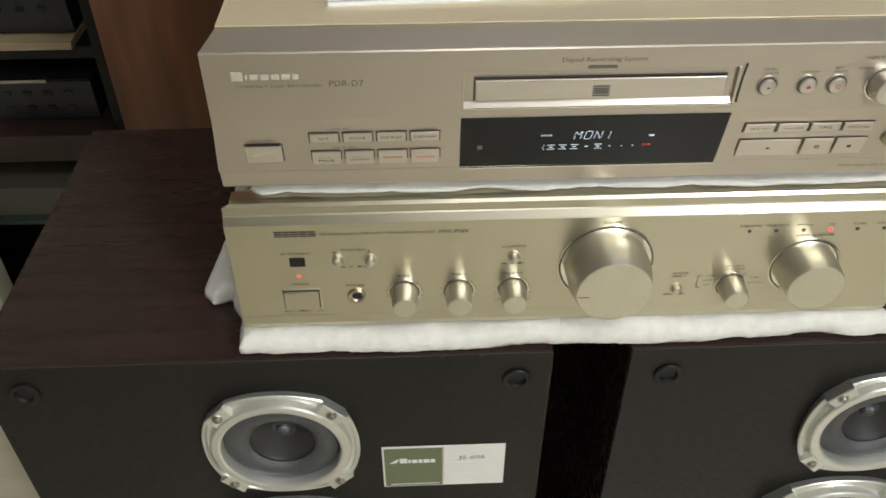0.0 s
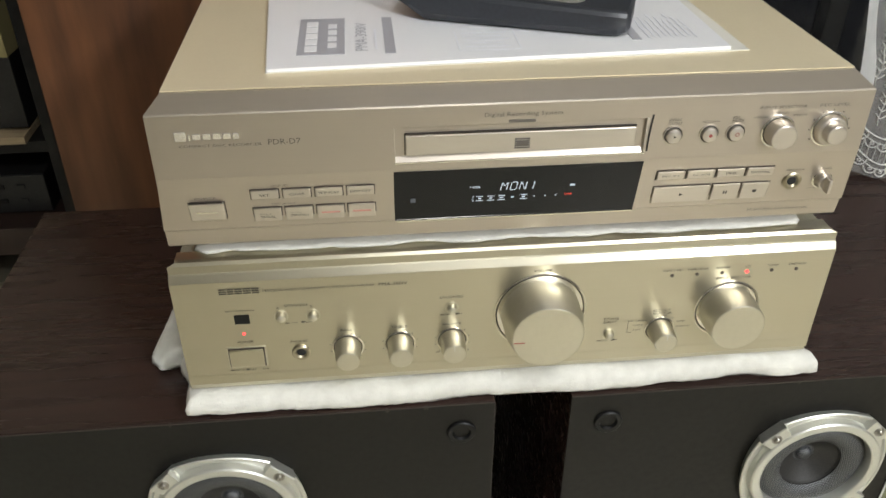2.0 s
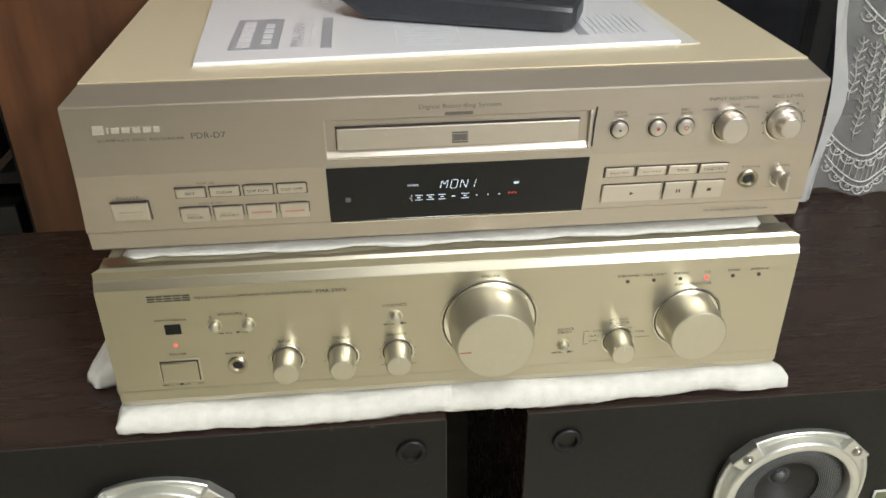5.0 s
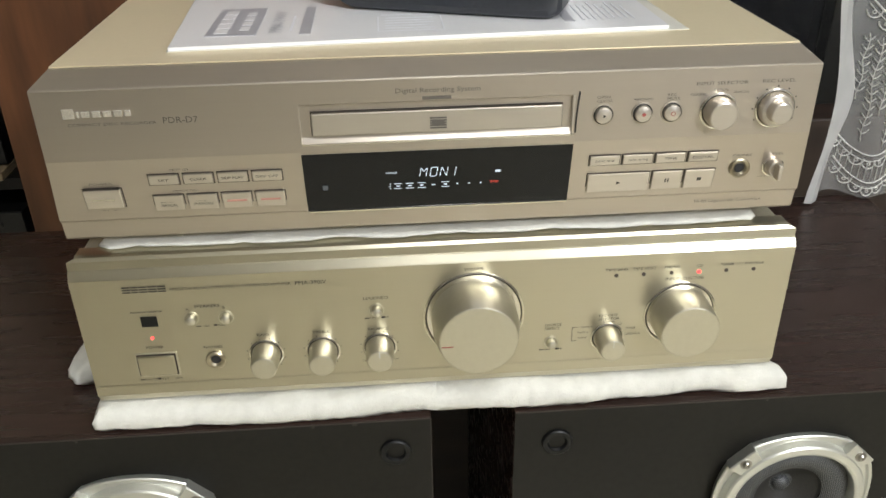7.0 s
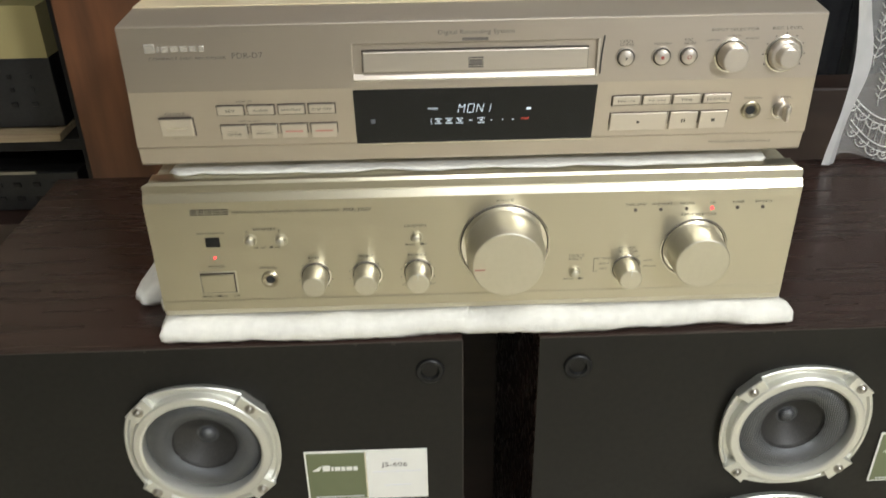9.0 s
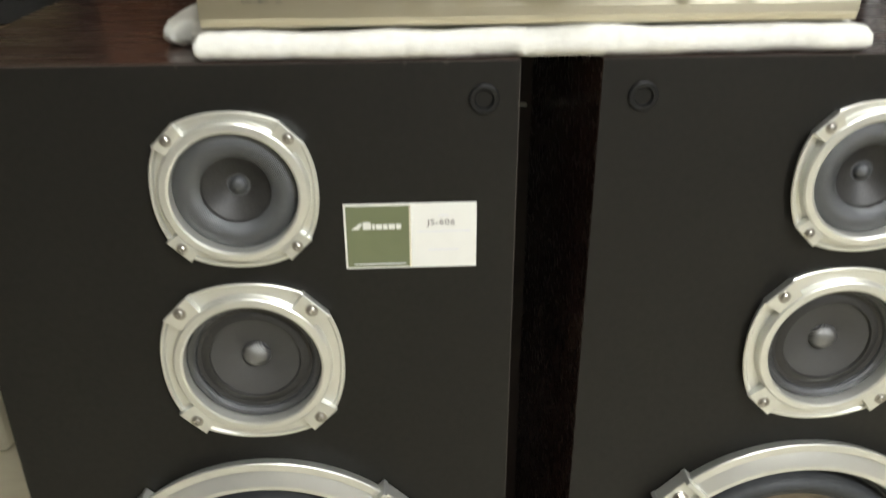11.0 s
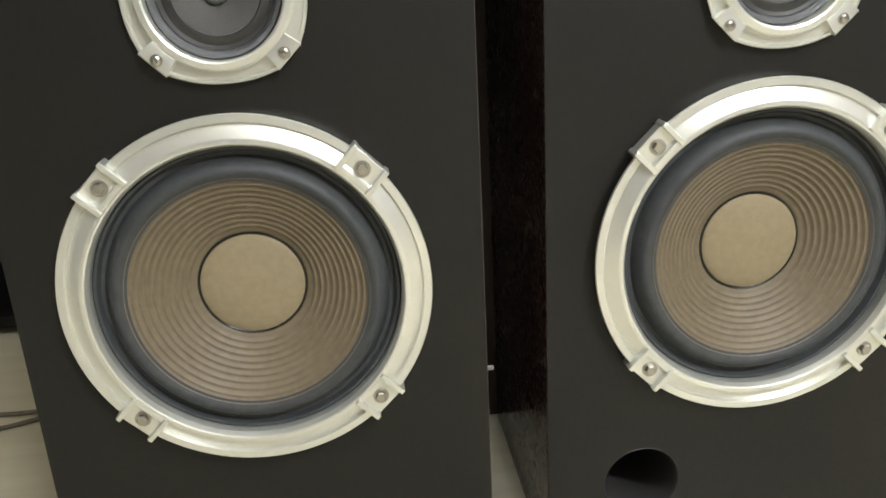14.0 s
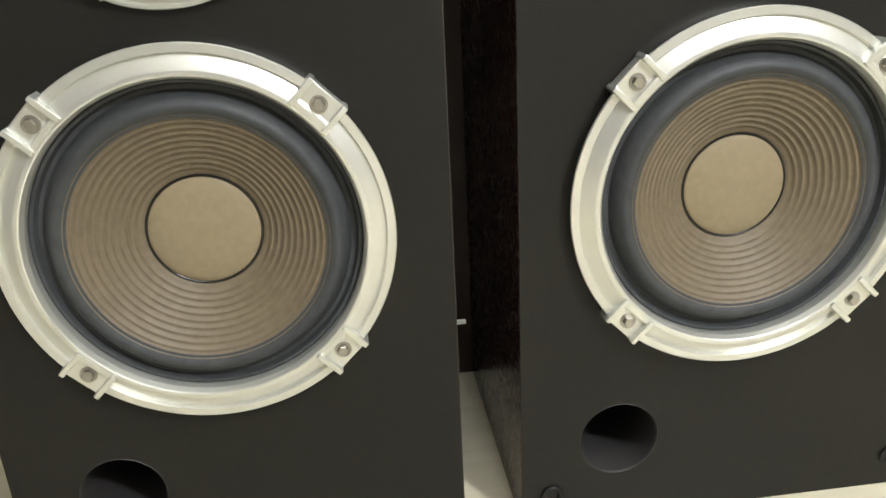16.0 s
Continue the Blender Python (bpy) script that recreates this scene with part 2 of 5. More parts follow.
def prism_z(outline, z0, z1, bm=None):
    own = bmesh.new()
    a = [own.verts.new((x, y, z0)) for x, y in outline]
    b = [own.verts.new((x, y, z1)) for x, y in outline]
    n = len(outline)
    for i in range(n):
        own.faces.new((a[i], a[(i + 1) % n], b[(i + 1) % n], b[i]))
    own.faces.new(a)
    own.faces.new(b[::-1])
    return join(bm, own)


def plate_with_holes(x0, x1, z0, z1, y0, y1, holes, seg=64):
    """A board facing y, with round holes (cx, cz, r) right through it."""
    bm = bmesh.new()
    loops = [[(x0, z0), (x1, z0), (x1, z1), (x0, z1)]]
    loops += [[(cx + r * math.cos(2 * math.pi * i / seg), cz + r * math.sin(2 * math.pi * i / seg)) for i in range(seg)] for cx, cz, r in holes]
    edges = []
    for loop in loops:
        vs = [bm.verts.new((x, y0, z)) for x, z in loop]
        edges += [bm.edges.new((vs[i], vs[(i + 1) % len(vs)])) for i in range(len(vs))]
    bmesh.ops.triangle_fill(bm, edges=edges, use_beauty=True)
    ext = bmesh.ops.extrude_face_region(bm, geom=bm.faces[:])
    for v in ext["geom"]:
        if isinstance(v, bmesh.types.BMVert):
            v.co.y = y1
    return bm


def lettering(text, x, z, height, y, material, parent, width=None, name="lettering", m=None, align="LEFT"):
    """Text standing in the x-z plane, facing -y, its lower left at (x, z); width stretches it."""
    cu = bpy.data.curves.new("text", "FONT")
    cu.body, cu.size, cu.resolution_u, cu.extrude = text, 1, 2, 0
    ob = new("text", cu)
    bpy.context.view_layer.update()
    me = bpy.data.meshes.new_from_object(ob.evaluated_get(bpy.context.evaluated_depsgraph_get()))
    bpy.data.objects.remove(ob)
    bpy.data.curves.remove(cu)
    xs = [v.co.x for v in me.vertices]
    ys = [v.co.y for v in me.vertices]
    sz = height / (max(ys) - min(ys))
    sx = width / (max(xs) - min(xs)) if width else sz
    mid = (max(xs) + min(xs)) / 2 if align == "CENTER" else min(xs)
    lo = min(ys)
    for v in me.vertices:
        v.co = Vector((x + (v.co.x - mid) * sx, y, z + (v.co.y - lo) * sz))
    if m:
        me.transform(m)
    me.name = name
    me.materials.clear()
    me.materials.append(material)
    return link(name, me, parent)


# ---- room ----
X0, X1, Y0, Y1, H = -2.0, 2.3, -3.4, 1.05, 2.4
structure("floor", box(X0, X1, Y0, Y1, -0.05, 0.0), FLOOR, "pale yellowish smooth floor under the speakers", "floor")
structure("ceiling", box(X0, X1, Y0, Y1, H, H + 0.05), CEIL, "plain pale ceiling above the room", "ceiling")
structure("wall_west", box(X0 - 0.1, X0, Y0, Y1, 0, H), WALL, "plain unseen plaster wall, coloured dark to limit bounced light", "wall")
structure("wall_east", box(X1, X1 + 0.1, Y0, Y1, 0, H), WALL, "plain unseen plaster wall, coloured dark to limit bounced light", "wall")
structure("wall_south", box(X0, X1, Y0 - 0.1, Y0, 0, H), WALL, "plain unseen plaster wall behind the camera, coloured dark to limit bounced light", "wall")
wall_n = box(X0, -0.10, Y1, Y1 + 0.1, 0, H)
box(-0.10, 1.70, Y1, Y1 + 0.1, 0, 0.45, bm=wall_n)
box(-0.10, 1.70, Y1, Y1 + 0.1, 2.1, H, bm=wall_n)
box(1.70, X1, Y1, Y1 + 0.1, 0, H, bm=wall_n)
structure("wall_north", wall_n, PALE_WALL, "plain cream plaster wall with a wide window", "wall")
win = structure("window_1", box(-0.10, 1.70, Y1 + 0.06, Y1 + 0.07, 0.45, 2.1), GLASS_DARK, "dark window panes at night behind sheer curtains", "window")
part("window_sill", box(-0.14, 1.74, Y1 - 0.06, Y1 - 0.002, 0.41, 0.448, 0.004), WOOD, win)
for fx in (-0.10, 0.78, 1.66):
    part("window_frame", box(fx, fx + 0.04, Y1 + 0.02, Y1 + 0.058, 0.452, 2.098, 0.003), RACK, win)
# assumed fittings for the two lights, out of view
for lx, ly, lz, power in LAMPS:
    lampfix = thing("ceiling_lamp", (lx, ly, H), "unseen pendant lamp assumed to hang from the ceiling, switched on", "lamp", "ceiling lamps")
    part("base", lathe(0, 0, [(0, 0.0), (0.16, 0.0), (0.16, 0.025), (0, 0.025)], 40), ENAMEL, lampfix, m=pose(lx, ly, H, 90, 0, 0) @ pose(0, -0.026, 0))
    ring = [(math.cos(a), math.sin(a)) for a in np.linspace(0, 2 * math.pi, 17)[:-1]]
    part("cord", prism_z([(lx + 0.004 * c, ly + 0.004 * q) for c, q in ring], lz + 0.16, H - 0.026), BLACK, lampfix)
    part("socket", prism_z([(lx + 0.022 * c, ly + 0.022 * q) for c, q in ring], lz + 0.11, lz + 0.16), ENAMEL, lampfix)

# ---- loudspeakers ----
SW, SH, SD, SX = 0.1975, 0.795, 0.30, -0.2275   # half width, height, depth, middle of the first one
TW, MD, WF, PT = (SX + 0.0015, 0.7075), (SX, 0.567), (SX - 0.003, 0.322), (SX - 0.1045, 0.0890)


def lobed_frame(c, r_side, r_dip, d_lobe, r_in, half=9.5):
    """A cast driver frame: a ring with four flat bolt lobes on the diagonals."""
    angles = []
    for q in range(4):
        mid = 45 + 90 * q
        for d in np.linspace(-45, 45, 31)[:-1]:
            if abs(d) > half + 0.5:
                angles.append((mid + d, False, d))
        for d in (-half - 0.4, -half, -half / 2, 0, half / 2, half, half + 0.4):
            angles.append((mid + d, abs(d) <= half, d))
    angles.sort(key=lambda a: a[0])
    bm = bmesh.new()
    rows = []
    for a, lobe, d in angles:
        if lobe:
            R = d_lobe / math.cos(radians(d))
            yo = -0.0104
        else:
            k = max(0.0, min(1.0, (abs(d) - half) / (45 - half)))
            R = r_side + (r_dip - r_side) * (1 - k) ** 1.7
            yo = -0.0066
        ca, sa = math.cos(radians(a)), math.sin(radians(a))
        r2 = r_in + 0.0072
        low = yo if lobe else -0.0046
        prof = [(R - 0.0022, 0.0), (R, yo + 0.0008), (R - 0.0008, yo), (R - 0.0026, yo), (R - 0.0040, low), (r2 + 0.0016, low), (r2 + 0.0006, -0.0100), (r2 - 0.0006, -0.0110), (r_in + 0.0022, -0.0114), (r_in + 0.0006, -0.0106), (r_in, -0.0090), (r_in, 0.004)]
        rows.append([bm.verts.new((c[0] + r * ca, y, c[1] + r * sa)) for r, y in prof])
    for i, row in enumerate(rows):
        nxt = rows[(i + 1) % len(rows)]
        for k in range(len(row) - 1):
            bm.faces.new((row[k], row[k + 1], nxt[k + 1], nxt[k]))
    return bm


def dome_bolt(cx, cz, y, r=0.0036):
    return lathe(cx, cz, [(r * 1.35, y), (r * 1.35, y - 0.0006), (r, y - 0.0008), (r * 0.93, y - 0.0018), (r * 0.6, y - 0.0026), (r * 0.35, y - 0.0027), (r * 0.3, y - 0.0017), (0, y - 0.0017)], 16)


def hex_bolt(cx, cz, y):
    bm = lathe(cx, cz, [(0.0070, y), (0.0070, y - 0.001), (0, y - 0.001)], 20)
    lathe(cx, cz, [(0.0050, y - 0.001), (0.0050, y - 0.0042), (0.0042, y - 0.0050), (0, y - 0.0050)], 6, bm)
    return bm


spk = thing("loudspeaker", (SX, 0, 0), "large three-way loudspeaker in dark walnut veneer without grille, on the floor", "loudspeaker", "pair of loudspeakers")
x0, x1, t = SX - SW, SX + SW, 0.018
part("top_panel", box(x0, x1, 0.0016, SD, SH - t, SH, 0.0008), VENEER, spk, smooth=False)
part("bottom_panel", box(x0, x1, 0.0016, SD, 0.0, t, 0.0008), VENEER, spk, smooth=False)
part("side_panel", box(x0, x0 + t, 0.0016, SD, t, SH - t), VENEER, spk, smooth=False)
part("side_panel", box(x1 - t, x1, 0.0016, SD, t, SH - t), VENEER, spk, smooth=False)
part("back_panel", box(x0 + t, x1 - t, SD - t, SD - 0.001, t, SH - t), VENEER, spk, smooth=False)
holes = [(*TW, 0.046), (*MD, 0.055), (*WF, 0.136), (*PT, 0.0378)]
bf = plate_with_holes(x0 + 0.0004, x1 - 0.0004, 0.0004, SH - 0.0004, 0.0, 0.0015, holes)
join(bf, plate_with_holes(x0 + t + 0.0005, x1 - t - 0.0005, t + 0.0005, SH - t - 0.0005, 0.0016, 0.018, holes))
part("baffle", bf, BAFFLE, spk, "charcoal black front board", smooth=False)
edge = box(x0 + 0.0005, x1 - 0.0005, -0.0002, 0.0008, SH - 0.0005, SH + 0.0001)
box(x1 - 0.0006, x1 + 0.0001, -0.0002, 0.0008, 0.001, SH - 0.0006, bm=edge)
for cx, w in ((-0.028, 0.0009), (0.148, 0.0016), (0.121, 0.0010)):
    box(SX + cx - w, SX + cx + w, -0.0004, 0.0014, SH - 0.0022, SH + 0.0003, 0.0004, edge)
part("edge_band", edge, EDGE, spk, "thin worn edge with small chips", smooth=False)
for sx in (-0.1685, 0.1735):
    for sz in (0.769, 0.034):
        part("grille_socket", lathe(SX + sx, sz, [(0.0105, 0), (0.0103, -0.0018), (0.0094, -0.0025), (0.0068, -0.0023), (0.0058, -0.0004), (0.0056, 0.012), (0, 0.012)], 28), CUP, spk)

# tweeter
tw = part("tweeter_frame", lobed_frame(TW, 0.0578, 0.0614, 0.0612, 0.0435, 10.2), ALU, spk, "silver cast aluminium tweeter frame")
for sx in (-1, 1):
    for sz in (-1, 1):
        bx, bz = TW[0] + sx * 0.0404, TW[1] + sz * 0.0396
        part("bolt", dome_bolt(bx, bz, -0.0104, 0.0030), STEEL, tw)
prof = [(0.0437, -0.002)] + [(0.0437 - 0.0192 * k / 8, -0.002 - 0.0045 * math.sin(math.pi * k / 8) ** 0.8) for k in range(1, 9)]
part("screen_ring", lathe(*TW, prof, 56), MESH, tw)
part("cone", lathe(*TW, [(0.0246, -0.001), (0.0235, 0.001), (0.017, 0.006), (0.0085, 0.010)], 48), MESH2, tw)
part("dome", lathe(*TW, [(0.0088, 0.010), (0.0066, 0.0102)] + [(0.0064 * math.cos(a), 0.0100 - 0.0045 * math.sin(a)) for a in np.linspace(0.1, math.pi / 2 - 0.05, 7)] + [(0, 0.0055)], 32), MESH, tw)

# midrange
md = part("midrange_frame", lobed_frame(MD, 0.0694, 0.0739, 0.0736, 0.0515, 10.2), ALU, spk, "silver cast aluminium midrange frame")
for sx in (-1, 1):
    for sz in (-1, 1):
        bx, bz = MD[0] + sx * 0.0480, MD[1] + sz * 0.0482
        part("bolt", dome_bolt(bx, bz, -0.0104), STEEL, md)
part("screen_ring", lathe(*MD, [(0.0517, -0.001), (0.0500, -0.003), (0.0470, -0.0022), (0.0450, -0.0005), (0.0440, 0.0015)], 64), SCREEN, md, "fine grey wire screen ring")
part("surround", lathe(*MD, [(0.0441, 0.0014), (0.041, 0.0025), (0.0375, 0.0010), (0.0350, 0.0008), (0.0340, 0.003)], 64), MESH2, md)
part("cone", lathe(*MD, [(0.0341, 0.003), (0.030, 0.0040), (0.022, 0.0065), (0.0108, 0.010)], 56), WEAVE, md)
part("dome", lathe(*MD, [(0.0112, 0.010)] + [(0.0108 * math.cos(a), 0.0095 - 0.0075 * math.sin(a)) for a in np.linspace(0.1, math.pi / 2 - 0.05, 7)] + [(0, 0.002)], 32), DOME, md)

# woofer
prof = [(0.1520, 0.0), (0.1566, -0.0098), (0.1570, -0.0122), (0.1562, -0.0133), (0.1500, -0.0137), (0.1486, -0.0110), (0.1376, -0.0168), (0.1364, -0.0172), (0.1335, -0.0172), (0.1325, -0.0166), (0.1302, -0.0120), (0.1302, 0.006)]
wfb = lathe(*WF, prof, 128)
for q in range(4):
    a = 45 + 90 * q
    m = Matrix.Translation((WF[0], 0, WF[1])) @ pose(0, 0, 0, 0, -a, 0)
    tab = box(0.1385, 0.1592, -0.0142, -0.001, -0.0165, 0.0165, 0.0012)
    for s in (-1, 1):
        box(0.1338, 0.1602, -0.0198, -0.001, s * 0.0165 - 0.0024, s * 0.0165 + 0.0024, 0.0010, tab)
    box(0.1350, 0.1400, -0.0176, -0.004, -0.0150, 0.0150, 0.0010, tab)
    join(wfb, tab, m)
bmesh.ops.transform(wfb, matrix=Matrix.Translation((WF[0], 0, WF[1])) @ Matrix.Diagonal((0.982, 1, 0.982, 1)) @ Matrix.Translation((-WF[0], 0, -WF[1])), verts=wfb.verts)
wf = part("woofer_frame", wfb, ALU, spk, "silver cast aluminium woofer frame with four bolt tabs")
for q in range(4):
    a = radians(45 + 90 * q)
    part("bolt", hex_bolt(WF[0] + 0.1452 * math.cos(a), WF[1] + 0.1452 * math.sin(a), -0.0142), STEEL, wf)
prof = [(0.1303, -0.003), (0.1285, -0.0050), (0.1262, -0.0045), (0.1250, -0.0015), (0.1240, 0.0010), (0.1215, 0.0012)]
prof += [(0.1205 - 0.0175 * k / 14, 0.0010 - 0.0110 * k / 14 - 0.0070 * math.sin(math.pi * k / 14)) for k in range(0, 15)] + [(0.1005, -0.0095)]
part("surround", lathe(*WF, [(r * 0.983, y) for r, y in prof], 112), RUBBER, wf, "dark rubber roll surround")
prof = []
for k in range(0, 131):
    u = k / 130
    r = 0.1018 - u * 0.0545
    y = -0.0105 + 0.0310 * (u ** 0.93)
    w = max(0.0, min(1.0, (u - 0.05) / 0.06, (1 - u) / 0.12))
    y -= 0.0011 * w * (0.5 + 0.5 * math.sin(2 * math.pi * u * 10.5)) ** 1.6
    prof.append((r, y))
part("cone", lathe(*WF, prof, 112), CONE, wf, "brown ribbed paper cone")
part("glue_ring", lathe(*WF, [(0.0474, 0.0206), (0.0468, 0.0196), (0.0458, 0.0195), (0.0449, 0.0203)], 72), GLUE, wf)
part("dust_cap", lathe(*WF, [(0.0452, 0.0208)] + [(0.0450 * math.cos(a), 0.0204 - 0.0050 * math.sin(a)) for a in np.linspace(0.0, math.pi / 2 - 0.03, 14)] + [(0, 0.0154)], 72), CAP, wf, "tan paper dust cap")

part("bass_port", lathe(*PT, [(0.0379, 0.0002), (0.0374, -0.0004), (0.0366, 0.001), (0.0364, 0.13), (0, 0.13)], 56), TUBE, spk, "round dark bass reflex port")

# maker's plate
PX, PZ = SX + 0.0745, 0.6438
plate = part("nameplate", box(PX, PX + 0.0950, -0.0013, -0.0002, PZ, PZ + 0.0510, 0.0004), LABEL_WHITE, spk, "green and white rectangular nameplate")
part("green_field", box(PX + 0.0016, PX + 0.0465, -0.0017, -0.0012, PZ + 0.0016, PZ + 0.0494), LABEL_GREEN, plate, smooth=False)
part("divider", box(PX + 0.0465, PX + 0.0478, -0.0019, -0.0012, PZ + 0.001, PZ + 0.050), SILVER_PRINT, plate, smooth=False)
logo = bmesh.new()
own = bmesh.new()
own.faces.new([own.verts.new(v) for v in ((PX + 0.005, -0.0019, PZ + 0.0315), (PX + 0.0105, -0.0019, PZ + 0.0315), (PX + 0.0135, -0.0019, PZ + 0.0365), (PX + 0.0115, -0.0019, PZ + 0.0365))])
join(logo, own)
lx = PX + 0.0135
for w in (0.0058, 0.0020, 0.0042, 0.0032, 0.0046, 0.0034):
    box(lx, lx + w, -0.0019, -0.0016, PZ + 0.0315, PZ + (0.0372 if w > 0.005 else 0.0355), 0, logo)
    lx += w + 0.0008
tagged(part("emblem", logo, LABEL_WHITE, plate, smooth=False), kind="stuff")
lettering("JS-606", PX + 0.0590, PZ + 0.0325, 0.0060, -0.0016, PRINT_SOFT, plate, 0.0205)
bars = box(PX + 0.0670, PX + 0.0750, -0.0015, -0.00135, PZ + 0.0410, PZ + 0.0417)
box(PX + 0.0520, PX + 0.0900, -0.0015, -0.00135, PZ + 0.0285, PZ + 0.0292, 0, bars)
box(PX + 0.0600, PX + 0.0820, -0.0015, -0.00135, PZ + 0.0140, PZ + 0.0148, 0, bars)
tagged(part("fine_print", bars, PAPER_FAINT, plate, smooth=False), kind="stuff")
part("fine_print", box(PX + 0.006, PX + 0.044, -0.0019, -0.0016, PZ + 0.0035, PZ + 0.0043), PAPER_FAINT, plate, smooth=False)
copy_thing(spk, Matrix.Translation((SX + 0.450, 0, 0)))

# pale cable ends poking into the gap between the cabinets
for py, pz, px, dip in ((0.12, 0.166, -0.006, 0.0), (0.26, 0.694, 0.0140, -0.0045)):
    plug = thing("cable_plug", (-0.029, py, pz), "small pale cable end in the gap beside a loudspeaker", "plug", "cable ends")
    pin = box(-0.0298, px, py - 0.002, py + 0.002, pz - 0.0022, pz + 0.0022, 0.0006)
    for v in pin.verts:
        v.co.z += dip * (v.co.x > -0.020)
    part("pin", pin, LABEL_WHITE, plug)
# added dark sheet: closes the gap where the panel behind lies in shade
structure("gap_shade_board", box(-0.14, 0.14, 0.3025, 0.316, 0.0, 0.77, 0.001), LEDGE, "added dark board standing in for the shaded back of the gap between the loudspeakers", "board")

# ---- fleece cloth under the amplifier ----
def cloth(outline, z0, thick, label, puff, name):
    """A soft sheet with a rolled, uneven rim over a closed outline (x, y)."""
    bm = bmesh.new()
    n = len(outline)
    cx = sum(p[0] for p in outline) / n
    cy = sum(p[1] for p in outline) / n
    rings = []
    for inset, zz in ((0.004, 0.0005), (0.0, 0.28), (0.0006, 0.62), (0.004, 0.93), (0.010, 1.0), (0.020, 0.93), (0.05, 0.86)):
        ring = []
        for x, y in outline:
            dx, dy = (cx - x), (cy - y)
            ix = max(-inset, min(inset, dx))
            iy = max(-inset, min(inset, dy))
            w = noise.noise((x * 35, y * 35, zz * 2)) * 0.0025 + noise.noise((x * 160, y * 160, zz * 3)) * 0.0013 + noise.noise((x * 420, y * 420, zz * 9)) * 0.0006
            h = thick * zz * (1 + puff * noise.noise((x * 14, y * 14, 3)))
            ring.append(bm.verts.new((x + ix + w * 0.6, y + iy + w, z0 + max(0.0003, h + w * 0.3 * (zz > 0.3)))))
        rings.append(ring)
    for a, b in zip(rings, rings[1:]):
        for i in range(n):
            bm.faces.new((a[i], a[(i + 1) % n], b[(i + 1) % n], b[i]))
    bm.faces.new(rings[-1])
    bm.faces.new(rings[0][::-1])
    bmesh.ops.triangulate(bm, faces=[f for f in bm.faces if len(f.verts) > 4])
    me = mesh_of(bm, FLEECE, name, True)
    me.set_sharp_from_angle(angle=math.pi)
    ob = tagged(link(name, me), label, "cloth")
    return ob


def dense(pts, step=0.0025):
    out = []
    for (ax, ay), (bx, by) in zip(pts, pts[1:] + pts[:1]):
        k = max(1, int(math.hypot(bx - ax, by - ay) / step))
        out += [(ax + (bx - ax) * i / k, ay + (by - ay) * i / k) for i in range(k)]
    return out


front = [(-0.244 + 0.452 * k / 40, 0.0008 + 0.0040 * (k / 40) ** 2 + 0.0016 * math.sin(k * 0.42) + 0.0006 * math.sin(k * 1.3)) for k in range(41)]
OUT = dense(front + [(0.2095, 0.0085), (0.203, 0.026), (0.209, 0.032), (0.204, 0.040), (0.2085, 0.049), (0.205, 0.06), (0.206, 0.30), (-0.240, 0.30), (-0.262, 0.17), (-0.277, 0.060), (-0.268, 0.052), (-0.252, 0.058), (-0.255, 0.046), (-0.246, 0.030)])
cloth(OUT, 0.7955, 0.0180, "thick white fleece cloth folded under the amplifier", 0.25, "fleece_cloth")

# ---- amplifier ----
G = 0.175
AX0, AX1, AY = -0.2385, 0.1965, 0.009
amp = thing("amplifier", (-0.021, 0.15, 0.812), "champagne gold integrated amplifier with brushed aluminium front, lying on white fleece", "amplifier")
face_profile = [(0.0260, 0.640), (0.0150, 0.640), (0.0110, 0.6415), (0.0100, 0.645), (0.0088, 0.6465), (0.0088, 0.6535), (AY, 0.6545), (AY, 0.7298), (0.0093, 0.7304), (0.0119, 0.7348), (0.0128, 0.7354), (0.0132, 0.7405), (0.0146, 0.7425), (0.0170, 0.7432), (0.0260, 0.7432)]
fb = prism_x([(y, z + G) for y, z in face_profile], AX0, AX1)
for v in fb.verts:
    if v.co.z > 0.7420 + G:
        v.co.x += 0.0045 if v.co.x < 0 else -0.0045
part("front_panel", fb, GOLD, amp, "brushed champagne gold front panel", smooth=False)
part("housing", box(AX0 + 0.0052, AX1 - 0.0052, 0.0262, 0.315, 0.648 + G, 0.7415 + G, 0.0015), GOLD_PAINT, amp)
for fx in (-0.19, 0.148):
    for fy in (0.045, 0.27):
        foot = prism_z([(fx + 0.022 * math.cos(a), fy + 0.022 * math.sin(a)) for a in np.linspace(0, 2 * math.pi, 33)[:-1]], 0.8085, 0.8225)
        part("foot", foot, GOLD_KNOB, amp)


def knob(name, cx, cz, r, length, parent, y=AY, material=GOLD_KNOB, ring=None, taper=0.96, seg=64):
    if ring:
        part("bezel", lathe(cx, cz, [(ring + 0.0008, y + 0.0004), (ring + 0.0008, y - 0.0006), (ring, y - 0.0009), (ring - 0.0006, y - 0.0002), (r * 1.01, y - 0.0001)], seg), CHROME, parent)
        part("shadow_gap", lathe(cx, cz, [(ring - 0.0005, y - 0.0003), (ring - 0.10 * (ring - r) - 0.0009, y - 0.0003)], seg), GROOVE, parent)
    k = lathe(cx, cz, [(r, y + 0.002), (r, y - length * 0.55), (r * taper, y - length + 0.0010), (r * taper - 0.0003, y - length + 0.0003), (r * taper - 0.0010, y - length), (0, y - length)], seg)
    return part(name, k, material, parent)


